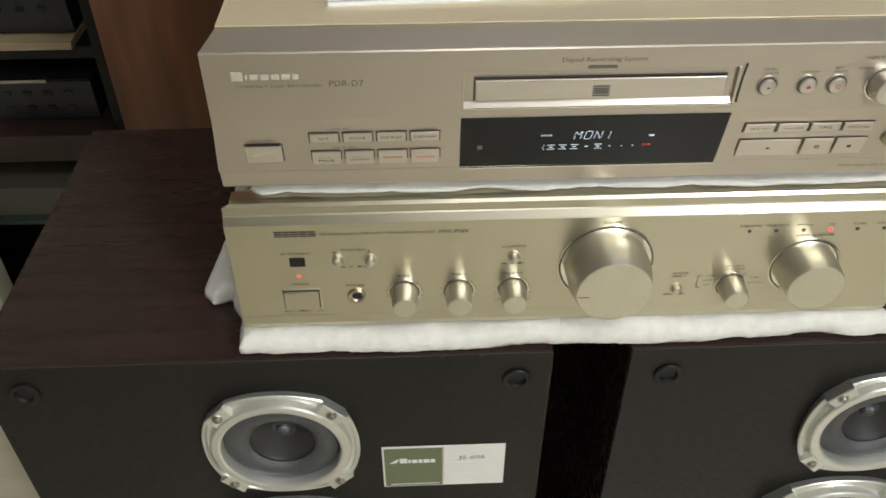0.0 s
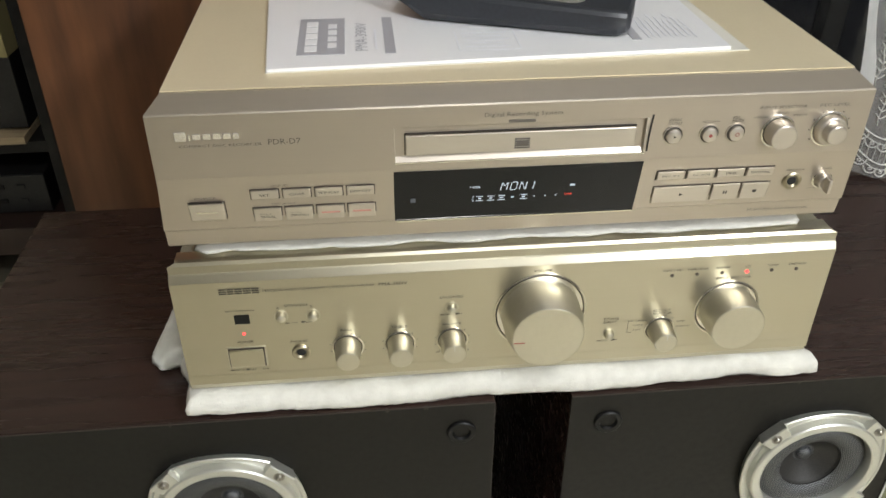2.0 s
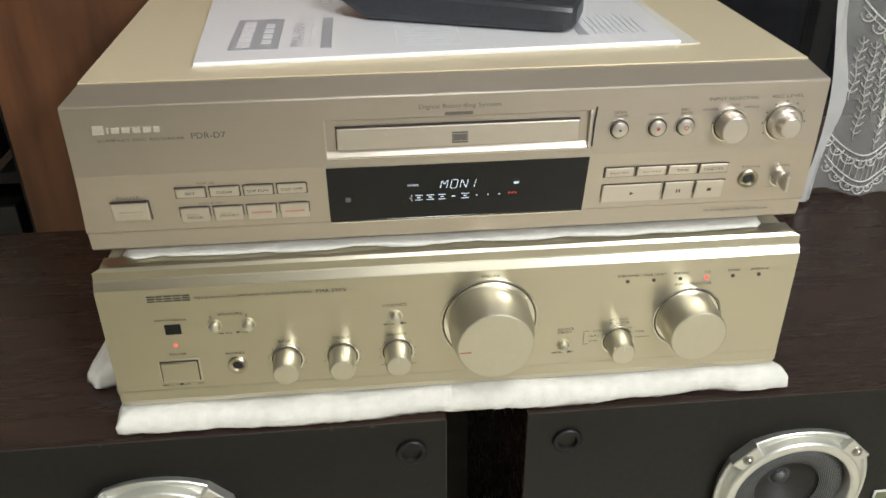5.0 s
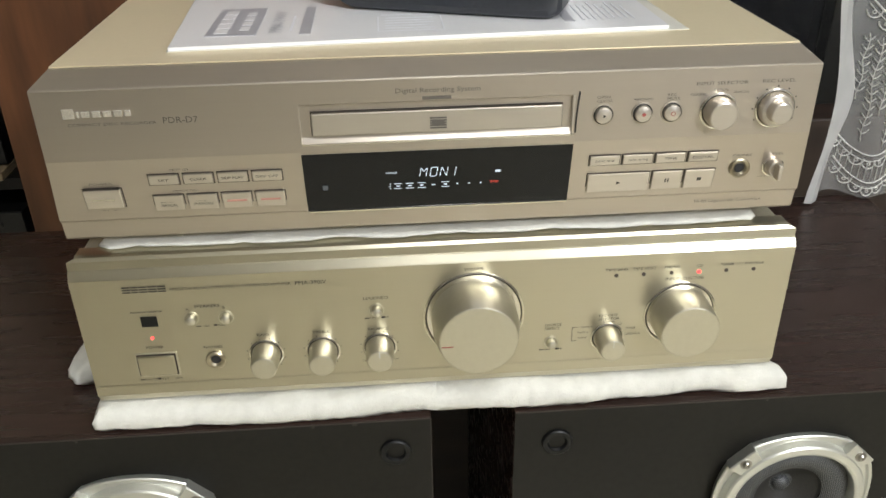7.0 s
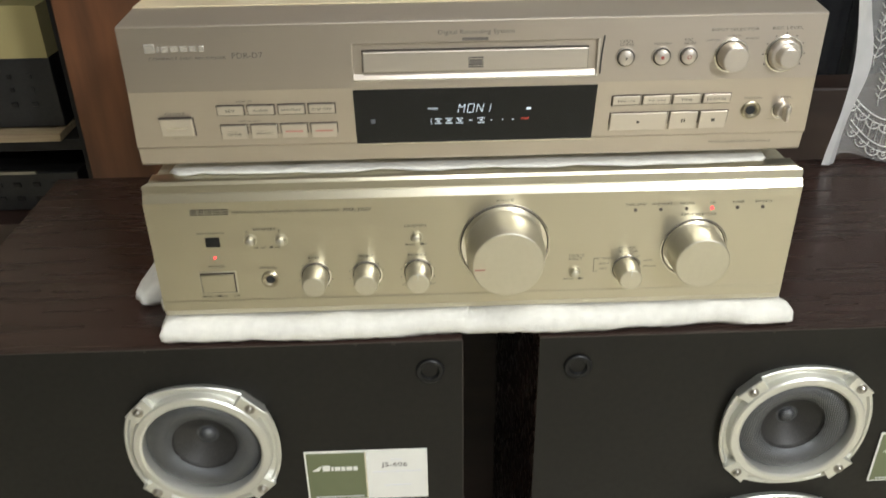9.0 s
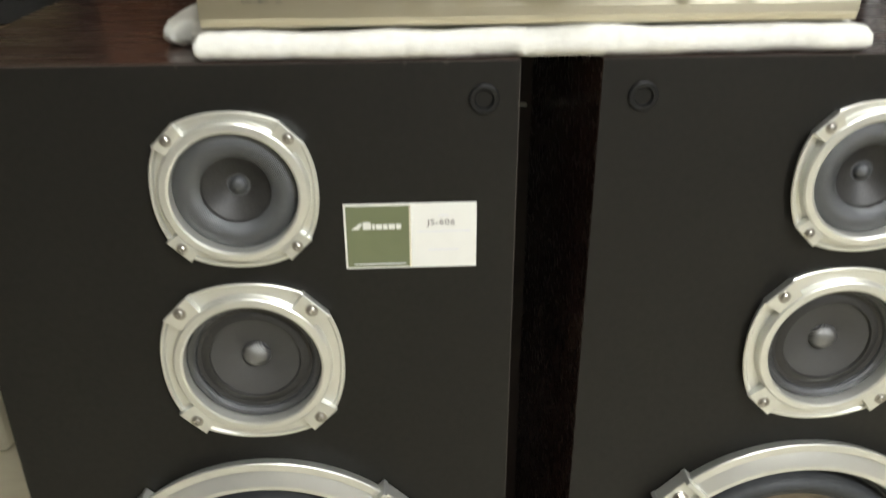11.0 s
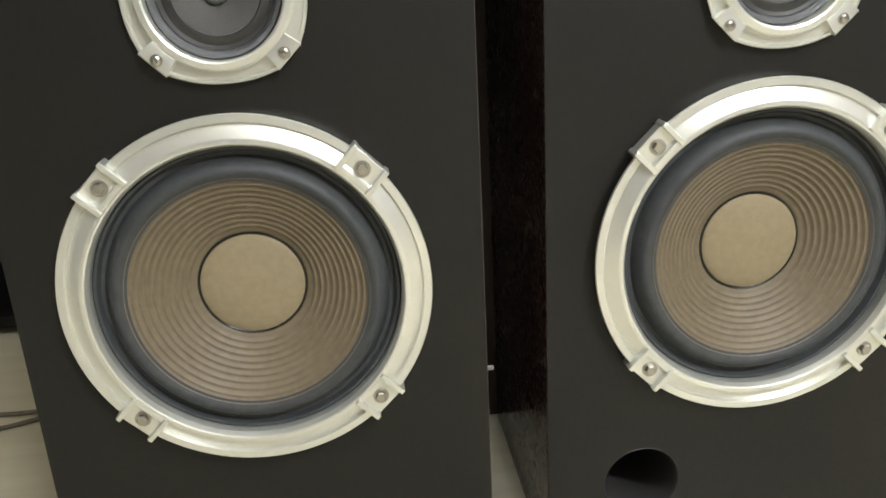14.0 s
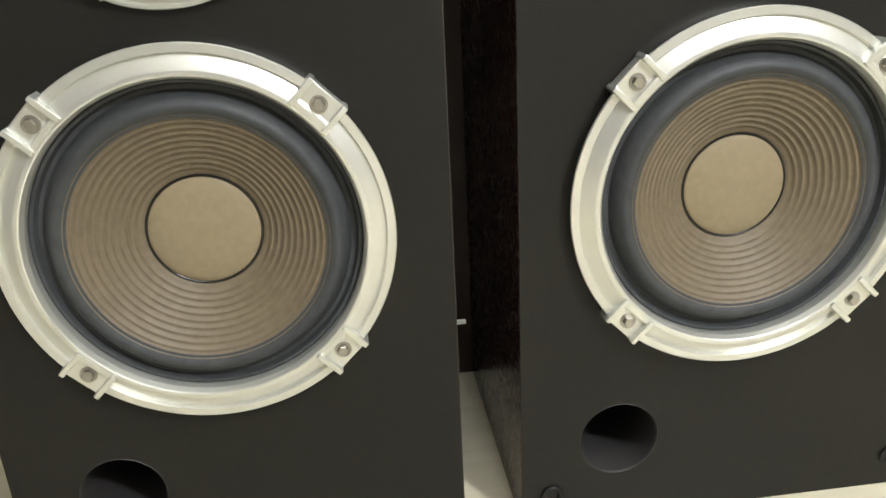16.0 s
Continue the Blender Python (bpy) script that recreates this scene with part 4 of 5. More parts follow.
# lettering on the recorder
eb = bmesh.new()
ex = -0.2165
for w, up in ((0.0064, 1), (0.0014, 0), (0.0046, 0), (0.0046, 0), (0.0046, 0), (0.0046, 0), (0.0034, 0)):
    box(ex, ex + w, RY - 0.0010, RY - 0.0002, (0.8305 if up else 0.8310) + G, (0.8360 if up else 0.8345) + G, 0.0004, eb)
    ex += w + 0.0009
tagged(part("emblem", eb, SILVER_PRINT, rec, smooth=False), "raised silver emblem", kind="stuff")
RT = RY - 0.0002
for text, x, z, h, w, c, mt in (("COMPACT DISC RECORDER", -0.2150, 0.8262, 0.0016, 0.0455, 0, PRINT_SOFT), ("PDR-D7", -0.1660, 0.8262, 0.0034, 0.0180, 0, PRINT_SOFT), ("Digital Recording System", -0.0440, 0.8370, 0.0034, 0.0450, 0, PRINT_SOFT), ("OPEN\nCLOSE", 0.0685, 0.8285, 0.0036, 0.0085, 1, PRINT_SOFT), ("RECORD", 0.0900, 0.8288, 0.0012, 0.0105, 1, PRINT_SOFT), ("REC\nMUTE", 0.1065, 0.8285, 0.0036, 0.0070, 1, PRINT_SOFT), ("INPUT SELECTOR", 0.1325, 0.8360, 0.0018, 0.0285, 1, PRINT_SOFT), ("OPTICAL", 0.1325, 0.8325, 0.0013, 0.0080, 1, PRINT_SOFT), ("COAXIAL", 0.1200, 0.8302, 0.0013, 0.0090, 1, PRINT_SOFT), ("ANALOG", 0.1435, 0.8308, 0.0013, 0.0085, 1, PRINT_SOFT), ("REC LEVEL", 0.1640, 0.8362, 0.0018, 0.0185, 1, PRINT_SOFT)):
    lettering(text, x, z + G, h, RT, mt, rec, w, align="CENTER" if c else "LEFT")
for text, x, z, h, w in (("POWER", -0.2062, 0.7912, 0.0014, 0.0125), ("OFF  ON", -0.2050, 0.7742, 0.0013, 0.0110), ("SKIP ID", -0.1630, 0.7986, 0.0012, 0.0100), ("TRACK NO.", -0.1620, 0.7850, 0.0013, 0.0145), ("PHONES", 0.1515, 0.7925, 0.0014, 0.0110), ("LEVEL", 0.1715, 0.7925, 0.0014, 0.0085), ("MIN     MAX", 0.1712, 0.7778, 0.0012, 0.0145)):
    lettering(text, x, z + G, h, ry(z) - 0.0004, PRINT_SOFT, rec, w, align="CENTER")
lettering("Hi-bit Legato Link Conversion", 0.1300, 0.7605 + G, 0.0026, 0.0128, PRINT_SOFT, rec, 0.0400)
dots = bmesh.new()
for a in range(-30, 211, 30):
    px, pz = 0.1640 + 0.0125 * math.cos(radians(a)), 0.8215 + G + 0.0125 * math.sin(radians(a))
    box(px - 0.0004, px + 0.0004, RT - 0.0001, RT, pz - 0.0004, pz + 0.0004, 0, dots)
tagged(part("scale_marks", dots, PRINT, rec, smooth=False), kind="stuff")

# ---- papers and remote on the recorder ----
LZ = 0.8539 + G
man = thing("instruction_booklet", (-0.03, 0.15, LZ), "white printed instruction booklet in a clear plastic sleeve", "booklet")


def sheet(corners, z0, z1, material, name, parent, wave=0.0012, n=24):
    """A thin bound sheet through four corners (x, y), slightly wavy, with thickness."""
    bm = bmesh.new()
    (ax, ay), (bx, by), (cx, cy), (dx, dy) = corners
    top, bot = [], []
    for j in range(n + 1):
        v = j / n
        rt, rb = [], []
        for i in range(n + 1):
            u = i / n
            x = (ax * (1 - u) + bx * u) * (1 - v) + (dx * (1 - u) + cx * u) * v
            y = (ay * (1 - u) + by * u) * (1 - v) + (dy * (1 - u) + cy * u) * v
            w = wave * (0.5 + 0.5 * noise.noise((x * 12, y * 12, 1.0))) * min(1, 6 * u, 6 * (1 - u) + 0.3)
            rt.append(bm.verts.new((x, y, z1 + w)))
            rb.append(bm.verts.new((x, y, z0 + w * 0.0)))
        top.append(rt)
        bot.append(rb)
    for j in range(n):
        for i in range(n):
            bm.faces.new((top[j][i], top[j][i + 1], top[j + 1][i + 1], top[j + 1][i]))
            bm.faces.new((bot[j][i], bot[j + 1][i], bot[j + 1][i + 1], bot[j][i + 1]))
    for j in range(n):
        bm.faces.new((top[j][0], top[j + 1][0], bot[j + 1][0], bot[j][0]))
        bm.faces.new((top[j][n], bot[j][n], bot[j + 1][n], top[j + 1][n]))
        bm.faces.new((top[0][j], bot[0][j], bot[0][j + 1], top[0][j + 1]))
        bm.faces.new((top[n][j], top[n][j + 1], bot[n][j + 1], bot[n][j]))
    return part(name, bm, material, parent)


sheet([(-0.1675, 0.0400), (0.128, 0.052), (0.121, 0.268), (-0.180, 0.242)], LZ, LZ + 0.0004, PLASTIC_BAG, "sleeve", man, 0.0003)
sheet([(-0.1665, 0.0405), (0.1165, 0.0535), (0.115, 0.262), (-0.179, 0.2405)], LZ + 0.0005, LZ + 0.0024, PAPER, "cover", man, 0.0002)
PZ2 = LZ + 0.00268


def print_box(x0_, x1_, y0_, y1_, material, name="printed_block"):
    return part(name, box(x0_, x1_, y0_, y1_, PZ2 - 0.0002, PZ2 + 0.0001), material, man, smooth=False)


print_box(-0.1505, -0.1215, 0.0610, 0.1285, PAPER_GREY)
b = bmesh.new()
for k in range(5):
    box(-0.1460, -0.1385, 0.0660 + 0.0115 * k, 0.0755 + 0.0115 * k, PZ2 + 0.0001, PZ2 + 0.0003, 0, b)
for k in range(4):
    box(-0.1320, -0.1265, 0.0720 + 0.0120 * k, 0.0800 + 0.0120 * k, PZ2 + 0.0001, PZ2 + 0.0003, 0, b)
tagged(part("emblem", b, PAPER, man, smooth=False), kind="stuff")
lettering("PMA-390IV", 0, 0, 0.0075, 0, PAPER_GREY, man, 0.052, m=Matrix.Translation((-0.1075, 0.0655, PZ2)) @ pose(0, 0, 0, 0, 0, 90) @ pose(0, 0, 0, -90, 0, 0))
b = box(-0.1030, -0.1015, 0.0680, 0.1050, PZ2, PZ2 + 0.0001)
tagged(part("small_print", b, PAPER_FAINT, man, smooth=False), kind="stuff")
print_box(-0.0970, -0.0905, 0.0600, 0.1280, PAPER_GREY)
print_box(0.0590, 0.0650, 0.0700, 0.0980, PAPER_GREY)
b = bmesh.new()
for x0_, x1_, y0_, y1_ in ((-0.052, -0.014, 0.0600, 0.0608), (-0.050, -0.016, 0.0990, 0.0998), (-0.052, -0.0512, 0.0608, 0.0950), (-0.014, -0.0132, 0.0608, 0.0950)):
    box(x0_, x1_, y0_, y1_, PZ2, PZ2 + 0.0001, 0, b)
for k in range(5):
    box(-0.0475, -0.0185 - 0.004 * (k % 2), 0.0660 + 0.0062 * k, 0.0672 + 0.0062 * k, PZ2, PZ2 + 0.0001, 0, b)
for k in range(9):
    box(0.070 + 0.0038 * k, 0.0712 + 0.0038 * k, 0.072 + 0.002 * (k % 2), 0.118 - 0.006 * (k % 3), PZ2, PZ2 + 0.0001, 0, b)
for k in range(2):
    for q in range(4):
        box(-0.0990 + 0.0075 * k, -0.0945 + 0.0075 * k, 0.168 + 0.0052 * q, 0.172 + 0.0052 * q, PZ2, PZ2 + 0.0001, 0, b)
tagged(part("small_print", b, PAPER_FAINT, man, smooth=False), kind="stuff")

rm = thing("remote_control", (-0.010, 0.098, PZ2), "dark slate remote control with silver button plate, on the booklet", "remote control")
RMX = Matrix.Translation((-0.008, 0.1185, PZ2 + 0.0002)) @ pose(0, 0, 0, 0, 0, -21.0)


def remote_body():
    bm = bmesh.new()
    stations = [(-0.0820, 0.0175, 0.020, 0.0285), (-0.0800, 0.0205, 0.016, 0.0315), (-0.0740, 0.0225, 0.0125, 0.0322), (-0.0660, 0.0230, 0.0050, 0.0320), (-0.0600, 0.0230, 0.0008, 0.0316), (-0.02, 0.0230, 0.0, 0.0300), (0.03, 0.0230, 0.0, 0.0278), (0.0640, 0.0230, 0.0, 0.0262), (0.0740, 0.0222, 0.0006, 0.0256), (0.0790, 0.0200, 0.003, 0.0245), (0.0815, 0.0165, 0.007, 0.021)]
    stations = [(x * 0.945, hw * 1.07, zb * 0.66, zt * 0.66) for x, hw, zb, zt in stations]
    rows = []
    for x, hw, zb, zt in stations:
        c = 0.0035 if zt - zb > 0.010 else 0.002
        ring = [(-hw * 0.80, zb), (-hw * 0.93, zb + c * 0.5), (-hw, zb + c * 1.6), (-hw, zt - c), (-hw + c * 0.35, zt - c * 0.3), (-hw + c, zt), (hw - c, zt), (hw - c * 0.35, zt - c * 0.3), (hw, zt - c), (hw, zb + c * 1.6), (hw * 0.93, zb + c * 0.5), (hw * 0.80, zb)]
        rows.append([bm.verts.new((x, y, z)) for y, z in ring])
    n = 12
    for a, b_ in zip(rows, rows[1:]):
        for i in range(n):
            bm.faces.new((a[i], a[(i + 1) % n], b_[(i + 1) % n], b_[i]))
    bm.faces.new(rows[0])
    bm.faces.new(rows[-1][::-1])
    return bm


part("case", remote_body(), REMOTE, rm, m=RMX)
top = lambda x: 0.0198 - (x + 0.019) * 0.030
pl = bmesh.new()
out = [(-0.056, -0.0165), (0.036, -0.0165), (0.0425, -0.0150), (0.0465, -0.009), (0.0475, 0), (0.0465, 0.009), (0.0425, 0.0150), (0.036, 0.0165), (-0.056, 0.0165)]
a = [pl.verts.new((x, y, top(x) - 0.0004)) for x, y in out]
b = [pl.verts.new((x, y, top(x) + 0.0004)) for x, y in out]
for i in range(len(out)):
    pl.faces.new((a[i], a[(i + 1) % len(out)], b[(i + 1) % len(out)], b[i]))
pl.faces.new(b)
pl.faces.new(a[::-1])
part("button_plate", pl, REMOTE_PLATE, rm, smooth=False, m=RMX)
for i in range(11):
    for j in range(4):
        x = -0.0515 + 0.0092 * i
        y = -0.0120 + 0.0080 * j
        if (i == 10 and j in (0, 3)) or (i in (7, 8) and j == 2):
            continue
        big = i in (7, 8) and j == 1
        hx, hy = (0.0033, 0.0040) if big else (0.0024, 0.0024)
        ring = [(x + hx * math.cos(a), y + (0.004 if big else 0) + hy * math.sin(a)) for a in np.linspace(0, 2 * math.pi, 17)[:-1]]
        key = prism_z(ring, top(x), top(x) + 0.0017)
        bmesh.ops.bevel(key, geom=[e for e in key.edges if min(v.co.z for v in e.verts) > top(x) + 0.001], offset=0.0006, segments=2, affect="EDGES")
        part("button", key, RED_PRINT if (i, j) == (7, 0) else REMOTE, rm, m=RMX)
part("emblem", box(-0.0680, -0.0660, -0.008, 0.008, top(-0.067) - 0.0001, top(-0.067) + 0.0002), REMOTE_PLATE, rm, smooth=False, m=RMX)

# ---- wooden board behind ----
structure("wood_panel", box(-0.460, -0.02, 0.462, 0.486, 0.0, 1.75, 0.002), WOOD, "red-brown wooden board standing behind the loudspeakers", "panel")
structure("window_ledge", box(-0.015, 1.30, 0.420, 0.47, 0.0, 0.830, 0.003), LEDGE, "brown wooden ledge behind the loudspeaker, below the curtain", "ledge")

# ---- lace curtain ----
def curtain_material():
    m = bpy.data.materials.new("sheer_net")
    m.use_nodes = True
    nt = m.node_tree
    n, l = nt.nodes, nt.links
    p = n["Principled BSDF"]
    p.inputs["Base Color"].default_value, p.inputs["Roughness"].default_value = (0.72, 0.72, 0.70, 1), 0.9
    tr, mix = n.new("ShaderNodeBsdfTransparent"), n.new("ShaderNodeMixShader")
    nz, tc = n.new("ShaderNodeTexNoise"), n.new("ShaderNodeTexCoord")
    nz.inputs["Scale"].default_value = 40
    mr = n.new("ShaderNodeMapRange")
    mr.inputs["To Min"].default_value, mr.inputs["To Max"].default_value = 0.19, 0.34
    l.new(tc.outputs["Object"], nz.inputs["Vector"])
    l.new(nz.outputs["Fac"], mr.inputs["Value"])
    l.new(mr.outputs["Result"], mix.inputs[0])
    l.new(tr.outputs[0], mix.inputs[1])
    l.new(p.outputs[0], mix.inputs[2])
    l.new(mix.outputs[0], n["Material Output"].inputs["Surface"])
    return m


NET = curtain_material()
THREAD = vary(mat("embroidery_thread", (0.80, 0.79, 0.76), 0.8), (0.70, 0.69, 0.66), (1, 1, 1), 300, 3, bump=0.4, dist=0.0005)
CXL = 0.368


def curtain_y(x, z):
    u = x - CXL
    return 0.287 + 0.009 * math.sin(u * 48 + 0.6) + 0.006 * math.sin(u * 110 + 4 * (z - 0.8)) + max(0.0, z - 0.85) * 0.05


def curtain_left(z):
    s = z - 0.795
    return 0.349 + 0.020 * math.exp(-((s - 0.10) / 0.06) ** 2) - 0.010 * min(1.5, max(0, s - 0.16) / 0.16)


cur = thing("lace_curtain", (0.55, 0.31, 0.797), "sheer white net curtain with embroidered scallops hanging to the loudspeaker", "curtain")
bm = bmesh.new()
NX, NZ = 90, 60
grid = []
for j in range(NZ + 1):
    row = []
    for i in range(NX + 1):
        z = 0.797 + 0.85 * (j / NZ) ** 1.3
        xl = curtain_left(z)
        x = xl + (0.95 - xl) * i / NX
        hem = 0.004 * abs(math.sin((x - 0.35) * 50)) * (1 - j / NZ) ** 8
        row.append(bm.verts.new((x, curtain_y(x, z), z + hem)))
    grid.append(row)
for j in range(NZ):
    for i in range(NX):
        bm.faces.new((grid[j][i], grid[j][i + 1], grid[j + 1][i + 1], grid[j + 1][i]))
part("net", bm, NET, cur)
bm = bmesh.new()
prev = None
for j in range(61):
    z = 0.799 + 0.80 * j / 60
    xl = curtain_left(z)
    row = [bm.verts.new((xl + dx, curtain_y(xl + dx, z) + dy, z)) for dx, dy in ((-0.003, -0.003), (0.004, -0.006), (0.012, -0.0055), (0.019, -0.001))]
    if prev:
        for k in range(3):
            bm.faces.new((prev[k], prev[k + 1], row[k + 1], row[k]))
    prev = row
HEM = curtain_material()
HEM.node_tree.nodes["Map Range"].inputs["To Min"].default_value = 0.50
HEM.node_tree.nodes["Map Range"].inputs["To Max"].default_value = 0.72
part("side_hem", bm, HEM, cur)


bm = bmesh.new()
rows_n = []
for j in range(31):
    z = 0.449 + 1.60 * j / 30
    rows_n.append([bm.verts.new((0.02 + 0.012 * i, 1.01 + 0.016 * math.sin(i * 0.55) + 0.008 * math.sin(i * 1.31 + 0.3), z)) for i in range(110)])
for a, b in zip(rows_n, rows_n[1:]):
    for i in range(109):
        bm.faces.new((a[i], a[i + 1], b[i + 1], b[i]))
SHEER = curtain_material()
SHEER.node_tree.nodes["Map Range"].inputs["To Min"].default_value = 0.015
SHEER.node_tree.nodes["Map Range"].inputs["To Max"].default_value = 0.045
tagged(link("sheer_curtain", mesh_of(bm, SHEER, "sheer_curtain", True)), "thin grey sheer curtain in soft folds before the window", "curtain")


def ribbon(pts, w, bm):
    """A raised thread along (x, z) points on the curtain."""
    rows = []
    for k, (x, z) in enumerate(pts):
        ax, az = pts[max(0, k - 1)]
        bx, bz = pts[min(len(pts) - 1, k + 1)]
        d = Vector((bx - ax, bz - az))
        d = d.normalized() if d.length else Vector((1, 0))
        s = Vector((-d.y, d.x)) * w * 0.36
        row = []
        for q, lift in ((-1, 0.0004), (0, 0.0014), (1, 0.0004)):
            px, pz = x + s.x * q, z + s.y * q
            row.append(bm.verts.new((px, curtain_y(px, pz) - 0.0006 - lift, pz)))
        rows.append(row)
    for a, b in zip(rows, rows[1:]):
        for k in range(2):
            bm.faces.new((a[k], a[k + 1], b[k + 1], b[k]))


def scallop(x, z, w, bm):
    """One scalloped motif: a double arc, loops below, and small eyelets."""
    arc = [(x + w * (t - 0.5), z - 0.024 * math.sin(math.pi * t)) for t in np.linspace(0, 1, 22)]
    ribbon(arc, 0.0022, bm)
    ribbon([(px, pz - 0.006) for px, pz in arc], 0.0014, bm)
    for k in range(7):
        t = (k + 0.5) / 7
        cx, cz = x + w * (t - 0.5), z - 0.024 * math.sin(math.pi * t) - 0.006
        ribbon([(cx + 0.0055 * math.cos(a), cz - 0.0075 * math.sin(a)) for a in np.linspace(0, math.pi, 9)], 0.0018, bm)
        ribbon([(cx + 0.0014 * math.cos(a), cz - 0.0025 + 0.0014 * math.sin(a)) for a in np.linspace(0, 2 * math.pi, 8)], 0.0012, bm)


def vine(x, z, length, bm):
    ribbon([(x + 0.0012 * math.sin(k), z - length * k / 12) for k in range(13)], 0.0012, bm)
    count = max(4, int(length / 0.0075))
    for k in range(1, count):
        zz = z - length * k / count
        for s in (-1, 1):
            ribbon([(x, zz), (x + s * 0.0022, zz + 0.0020), (x + s * 0.0040, zz + 0.0050)], 0.0013, bm)


def flower(x, z, r, bm):
    """An open eight-petalled flower of looped thread."""
    for p in range(8):
        a = math.pi * p / 4
        loop = []
        for t_ in np.linspace(0, 2 * math.pi, 9):
            along, side = r * (0.58 - 0.42 * math.cos(t_)), r * 0.17 * math.sin(t_)
            loop.append((x + along * math.cos(a) - side * math.sin(a), z + along * math.sin(a) + side * math.cos(a)))
        ribbon(loop, 0.0016, bm)


em = bmesh.new()
for k in range(8):
    cx = 0.419 + 0.070 * k
    flower(cx + 0.004, 1.018, 0.014, em)
    flower(cx - 0.026, 1.046, 0.010, em)
    scallop(cx, 0.988, 0.068, em)
    for q, ln in enumerate((0.062, 0.098, 0.076, 0.105, 0.088, 0.100, 0.066)):
        vine(cx - 0.029 + 0.0095 * q, 0.956 - 0.003 * (q % 2), ln, em)
    scallop(cx - 0.010, 0.866, 0.068, em)
    scallop(cx - 0.006, 0.838, 0.066, em)
    for q in range(13):
        px = cx - 0.036 + 0.005 * q
        dip = math.sin(math.pi * (px - cx + 0.040) / 0.068)
        ribbon([(px, 0.8380 - 0.022 * dip), (px + 0.0004, 0.850 - 0.014 * dip)], 0.0010, em)
    vine(cx, 0.893, 0.022, em)
    for q in range(4):
        vine(cx - 0.026 + 0.017 * q, 1.125 + 0.012 * (q % 2), 0.062, em)
part("embroidery", em, THREAD, cur, "white embroidered scallops and sprigs")

# ---- rack at the back with old equipment ----
TEAL = vary(mat("green_glass", (0.06, 0.09, 0.08), 0.15), (0.05, 0.075, 0.065), (1, 1, 1), 20)


def rack_unit():
    r = thing("equipment_rack", (-1.0, 0.9, 0), "black equipment rack with open shelves in deep shade", "rack")
    for z in (0.02, 0.655, 1.03):
        part("shelf", box(-1.50, -0.575, 0.722, 1.03, z, z + 0.018, 0.001), RACK, r)
    part("base_board", box(-1.50, -0.575, 0.690, 1.03, 0.500, 0.546, 0.002), LEDGE, r, "dark brown wooden base board")
    part("glass_shelf", box(-1.50, -0.575, 0.700, 1.03, 0.372, 0.380, 0.001), TEAL, r, "greenish glass shelf")
    part("side_panel", box(-0.574, -0.556, 0.715, 1.03, 0.0, 1.05, 0.001), RACK, r)
    part("side_panel", box(-1.52, -1.501, 0.715, 1.03, 0.0, 1.05, 0.001), RACK, r)
    part("back_panel", box(-1.50, -0.575, 1.031, 1.04, 0.0, 1.05), RACK, r)
    return r


rack_unit()
plk = bmesh.new()
for k in range(8):
    xx = -1.40 + 0.1 * k
    box(xx, xx + 0.0995, 0.712 + 0.002 * noise.noise((k, 0, 0)), 1.02, 0.6735, 0.6855 + 0.0014 * noise.noise((k, 3, 0)), 0.0008, plk)
tagged(link("raw_plank", mesh_of(plk, PLANK, "plank")), "raw pale plywood plank with splintered edge on the rack", "plank")


def component(x0_, x1_, z0_, z1_, y, label, rows_):
    c = thing("audio_component", ((x0_ + x1_) / 2, y + 0.1, z0_), label, "audio component")
    part("case", box(x0_, x1_, y + 0.006, 1.0, z0_, z1_, 0.002), RACK, c)
    part("front_panel", box(x0_ - 0.001, x1_ + 0.001, y, y + 0.0055, z0_ + 0.002, z1_, 0.0015), BLACK, c)
    for zz, n, w in rows_:
        for k in range(n):
            xx = x1_ - 0.03 - 0.030 * k
            part("button", box(xx - w, xx, y - 0.003, y, zz, zz + 0.007, 0.0008), BLACK if k % 3 == 0 else RACK, c)
    return c


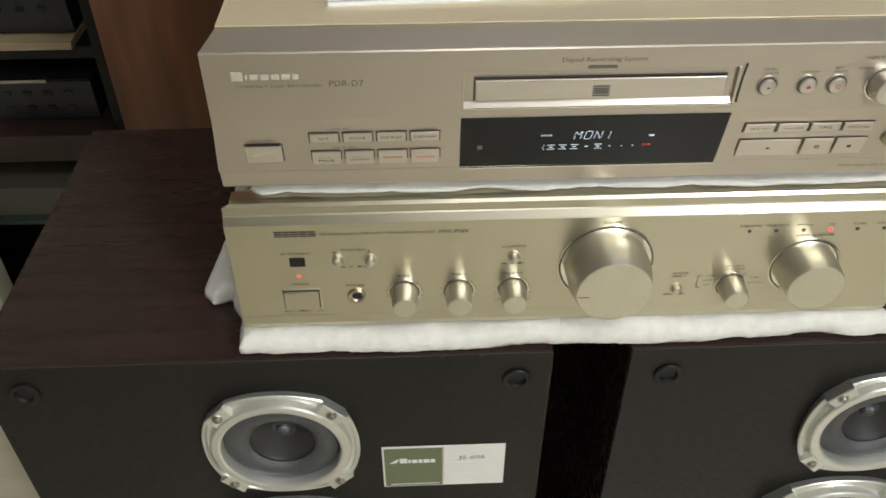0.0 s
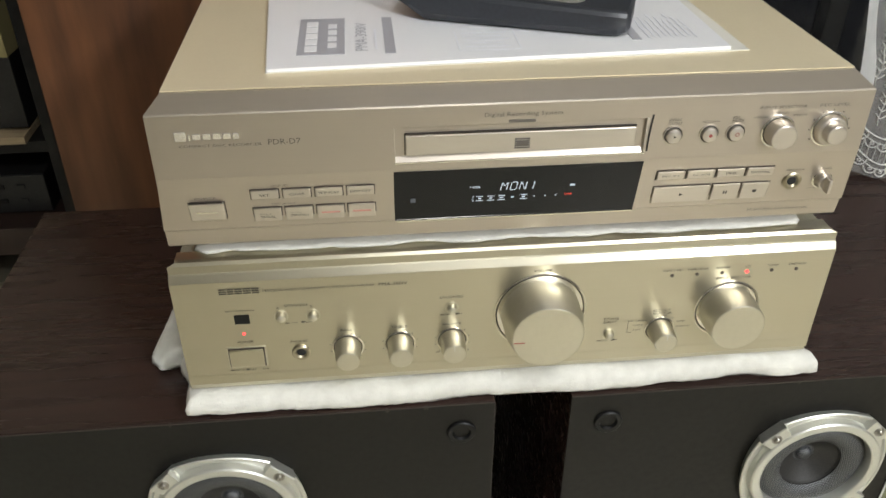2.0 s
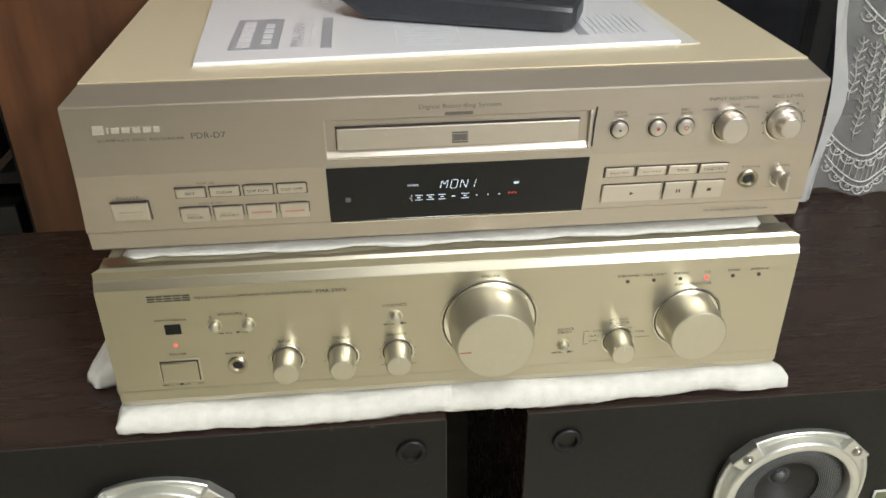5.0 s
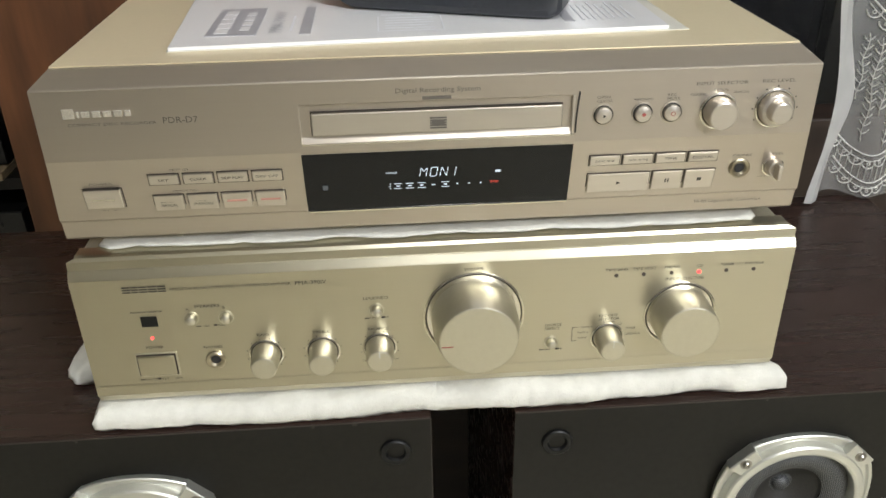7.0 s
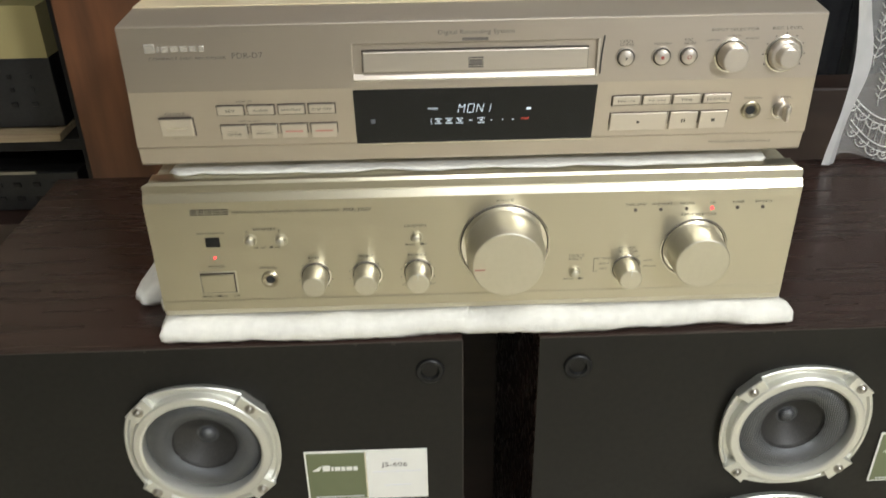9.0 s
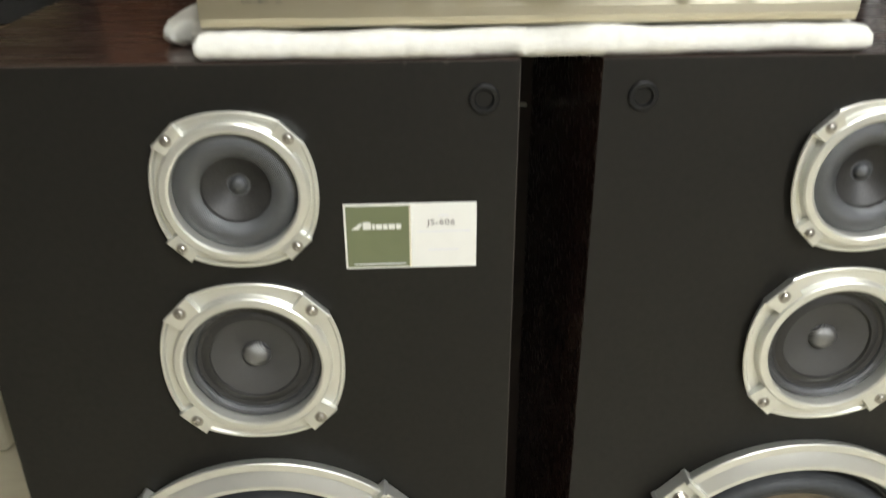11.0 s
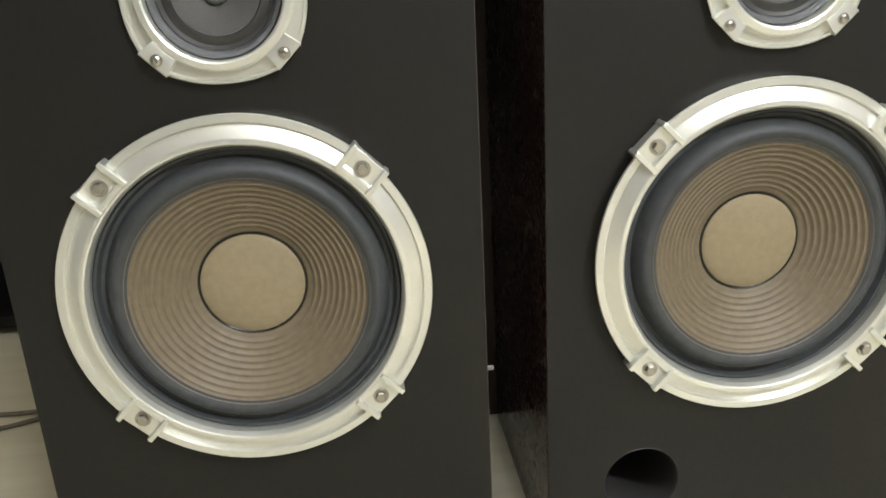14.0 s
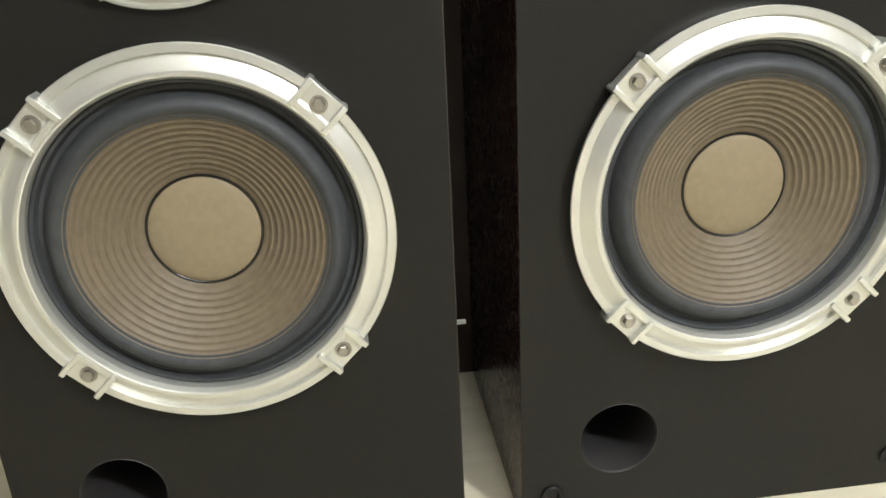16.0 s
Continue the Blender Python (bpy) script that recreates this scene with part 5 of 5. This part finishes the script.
component(-1.28, -0.600, 0.6872, 0.795, 0.735, "black audio component with rows of small buttons on a plank", [(0.722, 8, 0.010), (0.745, 5, 0.006), (0.765, 5, 0.006)])
component(-1.28, -0.600, 0.5465, 0.612, 0.735, "black audio component with small buttons inside the rack", [(0.590, 9, 0.012), (0.566, 9, 0.012)])
pb = part("strip", box(-1.28, -0.66, 0.728, 0.734, 0.6135, 0.6185), STEEL, None)
tagged(pb, "thin grey metal strip along the rack shelf", "strip")
pb.name = "metal_strip"
WORLD[pb] = Matrix()
ys = sheet([(-1.2, 0.74), (-0.60, 0.735), (-0.59, 0.99), (-1.2, 1.0)], 0.7955, 0.870, mat("yellowed_paper", (0.40, 0.34, 0.15), 0.8), "yellow_paper", None, 0.004)
# paper pile on the glass shelf: rack shade is put into its dull colour
pk2 = sheet([(-1.2, 0.72), (-0.66, 0.715), (-0.65, 0.98), (-1.2, 0.98)], 0.3805, 0.432, mat("shade_dimmed_paper", (0.13, 0.12, 0.085), 0.8), "loose_paper", None, 0.002)
tagged(pk2, "pile of paper on a glass shelf, the shade put into its colour", "paper")
tagged(ys, "stack of yellowed paper on top of the component", "paper")
# ---- panel heater and cables on the floor ----
ap = thing("panel_heater", (-1.07, 0.63, 0), "slim cream enamelled metal panel heater standing on the floor", "heater")
part("body", box(-1.30, -0.790, 0.605, 0.660, 0.0, 0.440, 0.012, seg=3), ENAMEL, ap)
part("front_cover", box(-1.29, -0.815, 0.597, 0.6045, 0.02, 0.425, 0.004), ENAMEL, ap)


def tube(pts, r, seg=8):
    bm = bmesh.new()
    rings = []
    for k, p in enumerate(pts):
        d = (Vector(pts[min(k + 1, len(pts) - 1)]) - Vector(pts[max(k - 1, 0)])).normalized()
        s = d.cross(Vector((0, 0, 1)))
        s = s.normalized() if s.length > 1e-4 else Vector((1, 0, 0))
        u = s.cross(d)
        rings.append([bm.verts.new(Vector(p) + r * (s * math.cos(a) + u * math.sin(a))) for a in (2 * math.pi * i / seg for i in range(seg))])
    for a, b in zip(rings, rings[1:]):
        for i in range(seg):
            bm.faces.new((a[i], a[(i + 1) % seg], b[(i + 1) % seg], b[i]))
    bm.faces.new(rings[0])
    bm.faces.new(rings[-1][::-1])
    return bm


CORD = vary(mat("grey_brown_cord", (0.15, 0.13, 0.095), 0.45), (0.12, 0.10, 0.075), (1, 1, 1), 80)
for k, (dy, bend) in enumerate(((0.0, 0.030), (0.022, 0.012))):
    pts = [(-0.40 - 0.30 * t_, 0.415 + dy + bend * math.sin(t_ * 5 + k), 0.0042 + 0.002 * k * math.sin(math.pi * t_)) for t_ in np.linspace(0, 1, 26)]
    tagged(link("speaker_cable", mesh_of(tube(pts, 0.0034), CORD, "speaker_cable", True)), "grey-brown speaker cable lying loosely on the floor", "cable", "speaker cables")
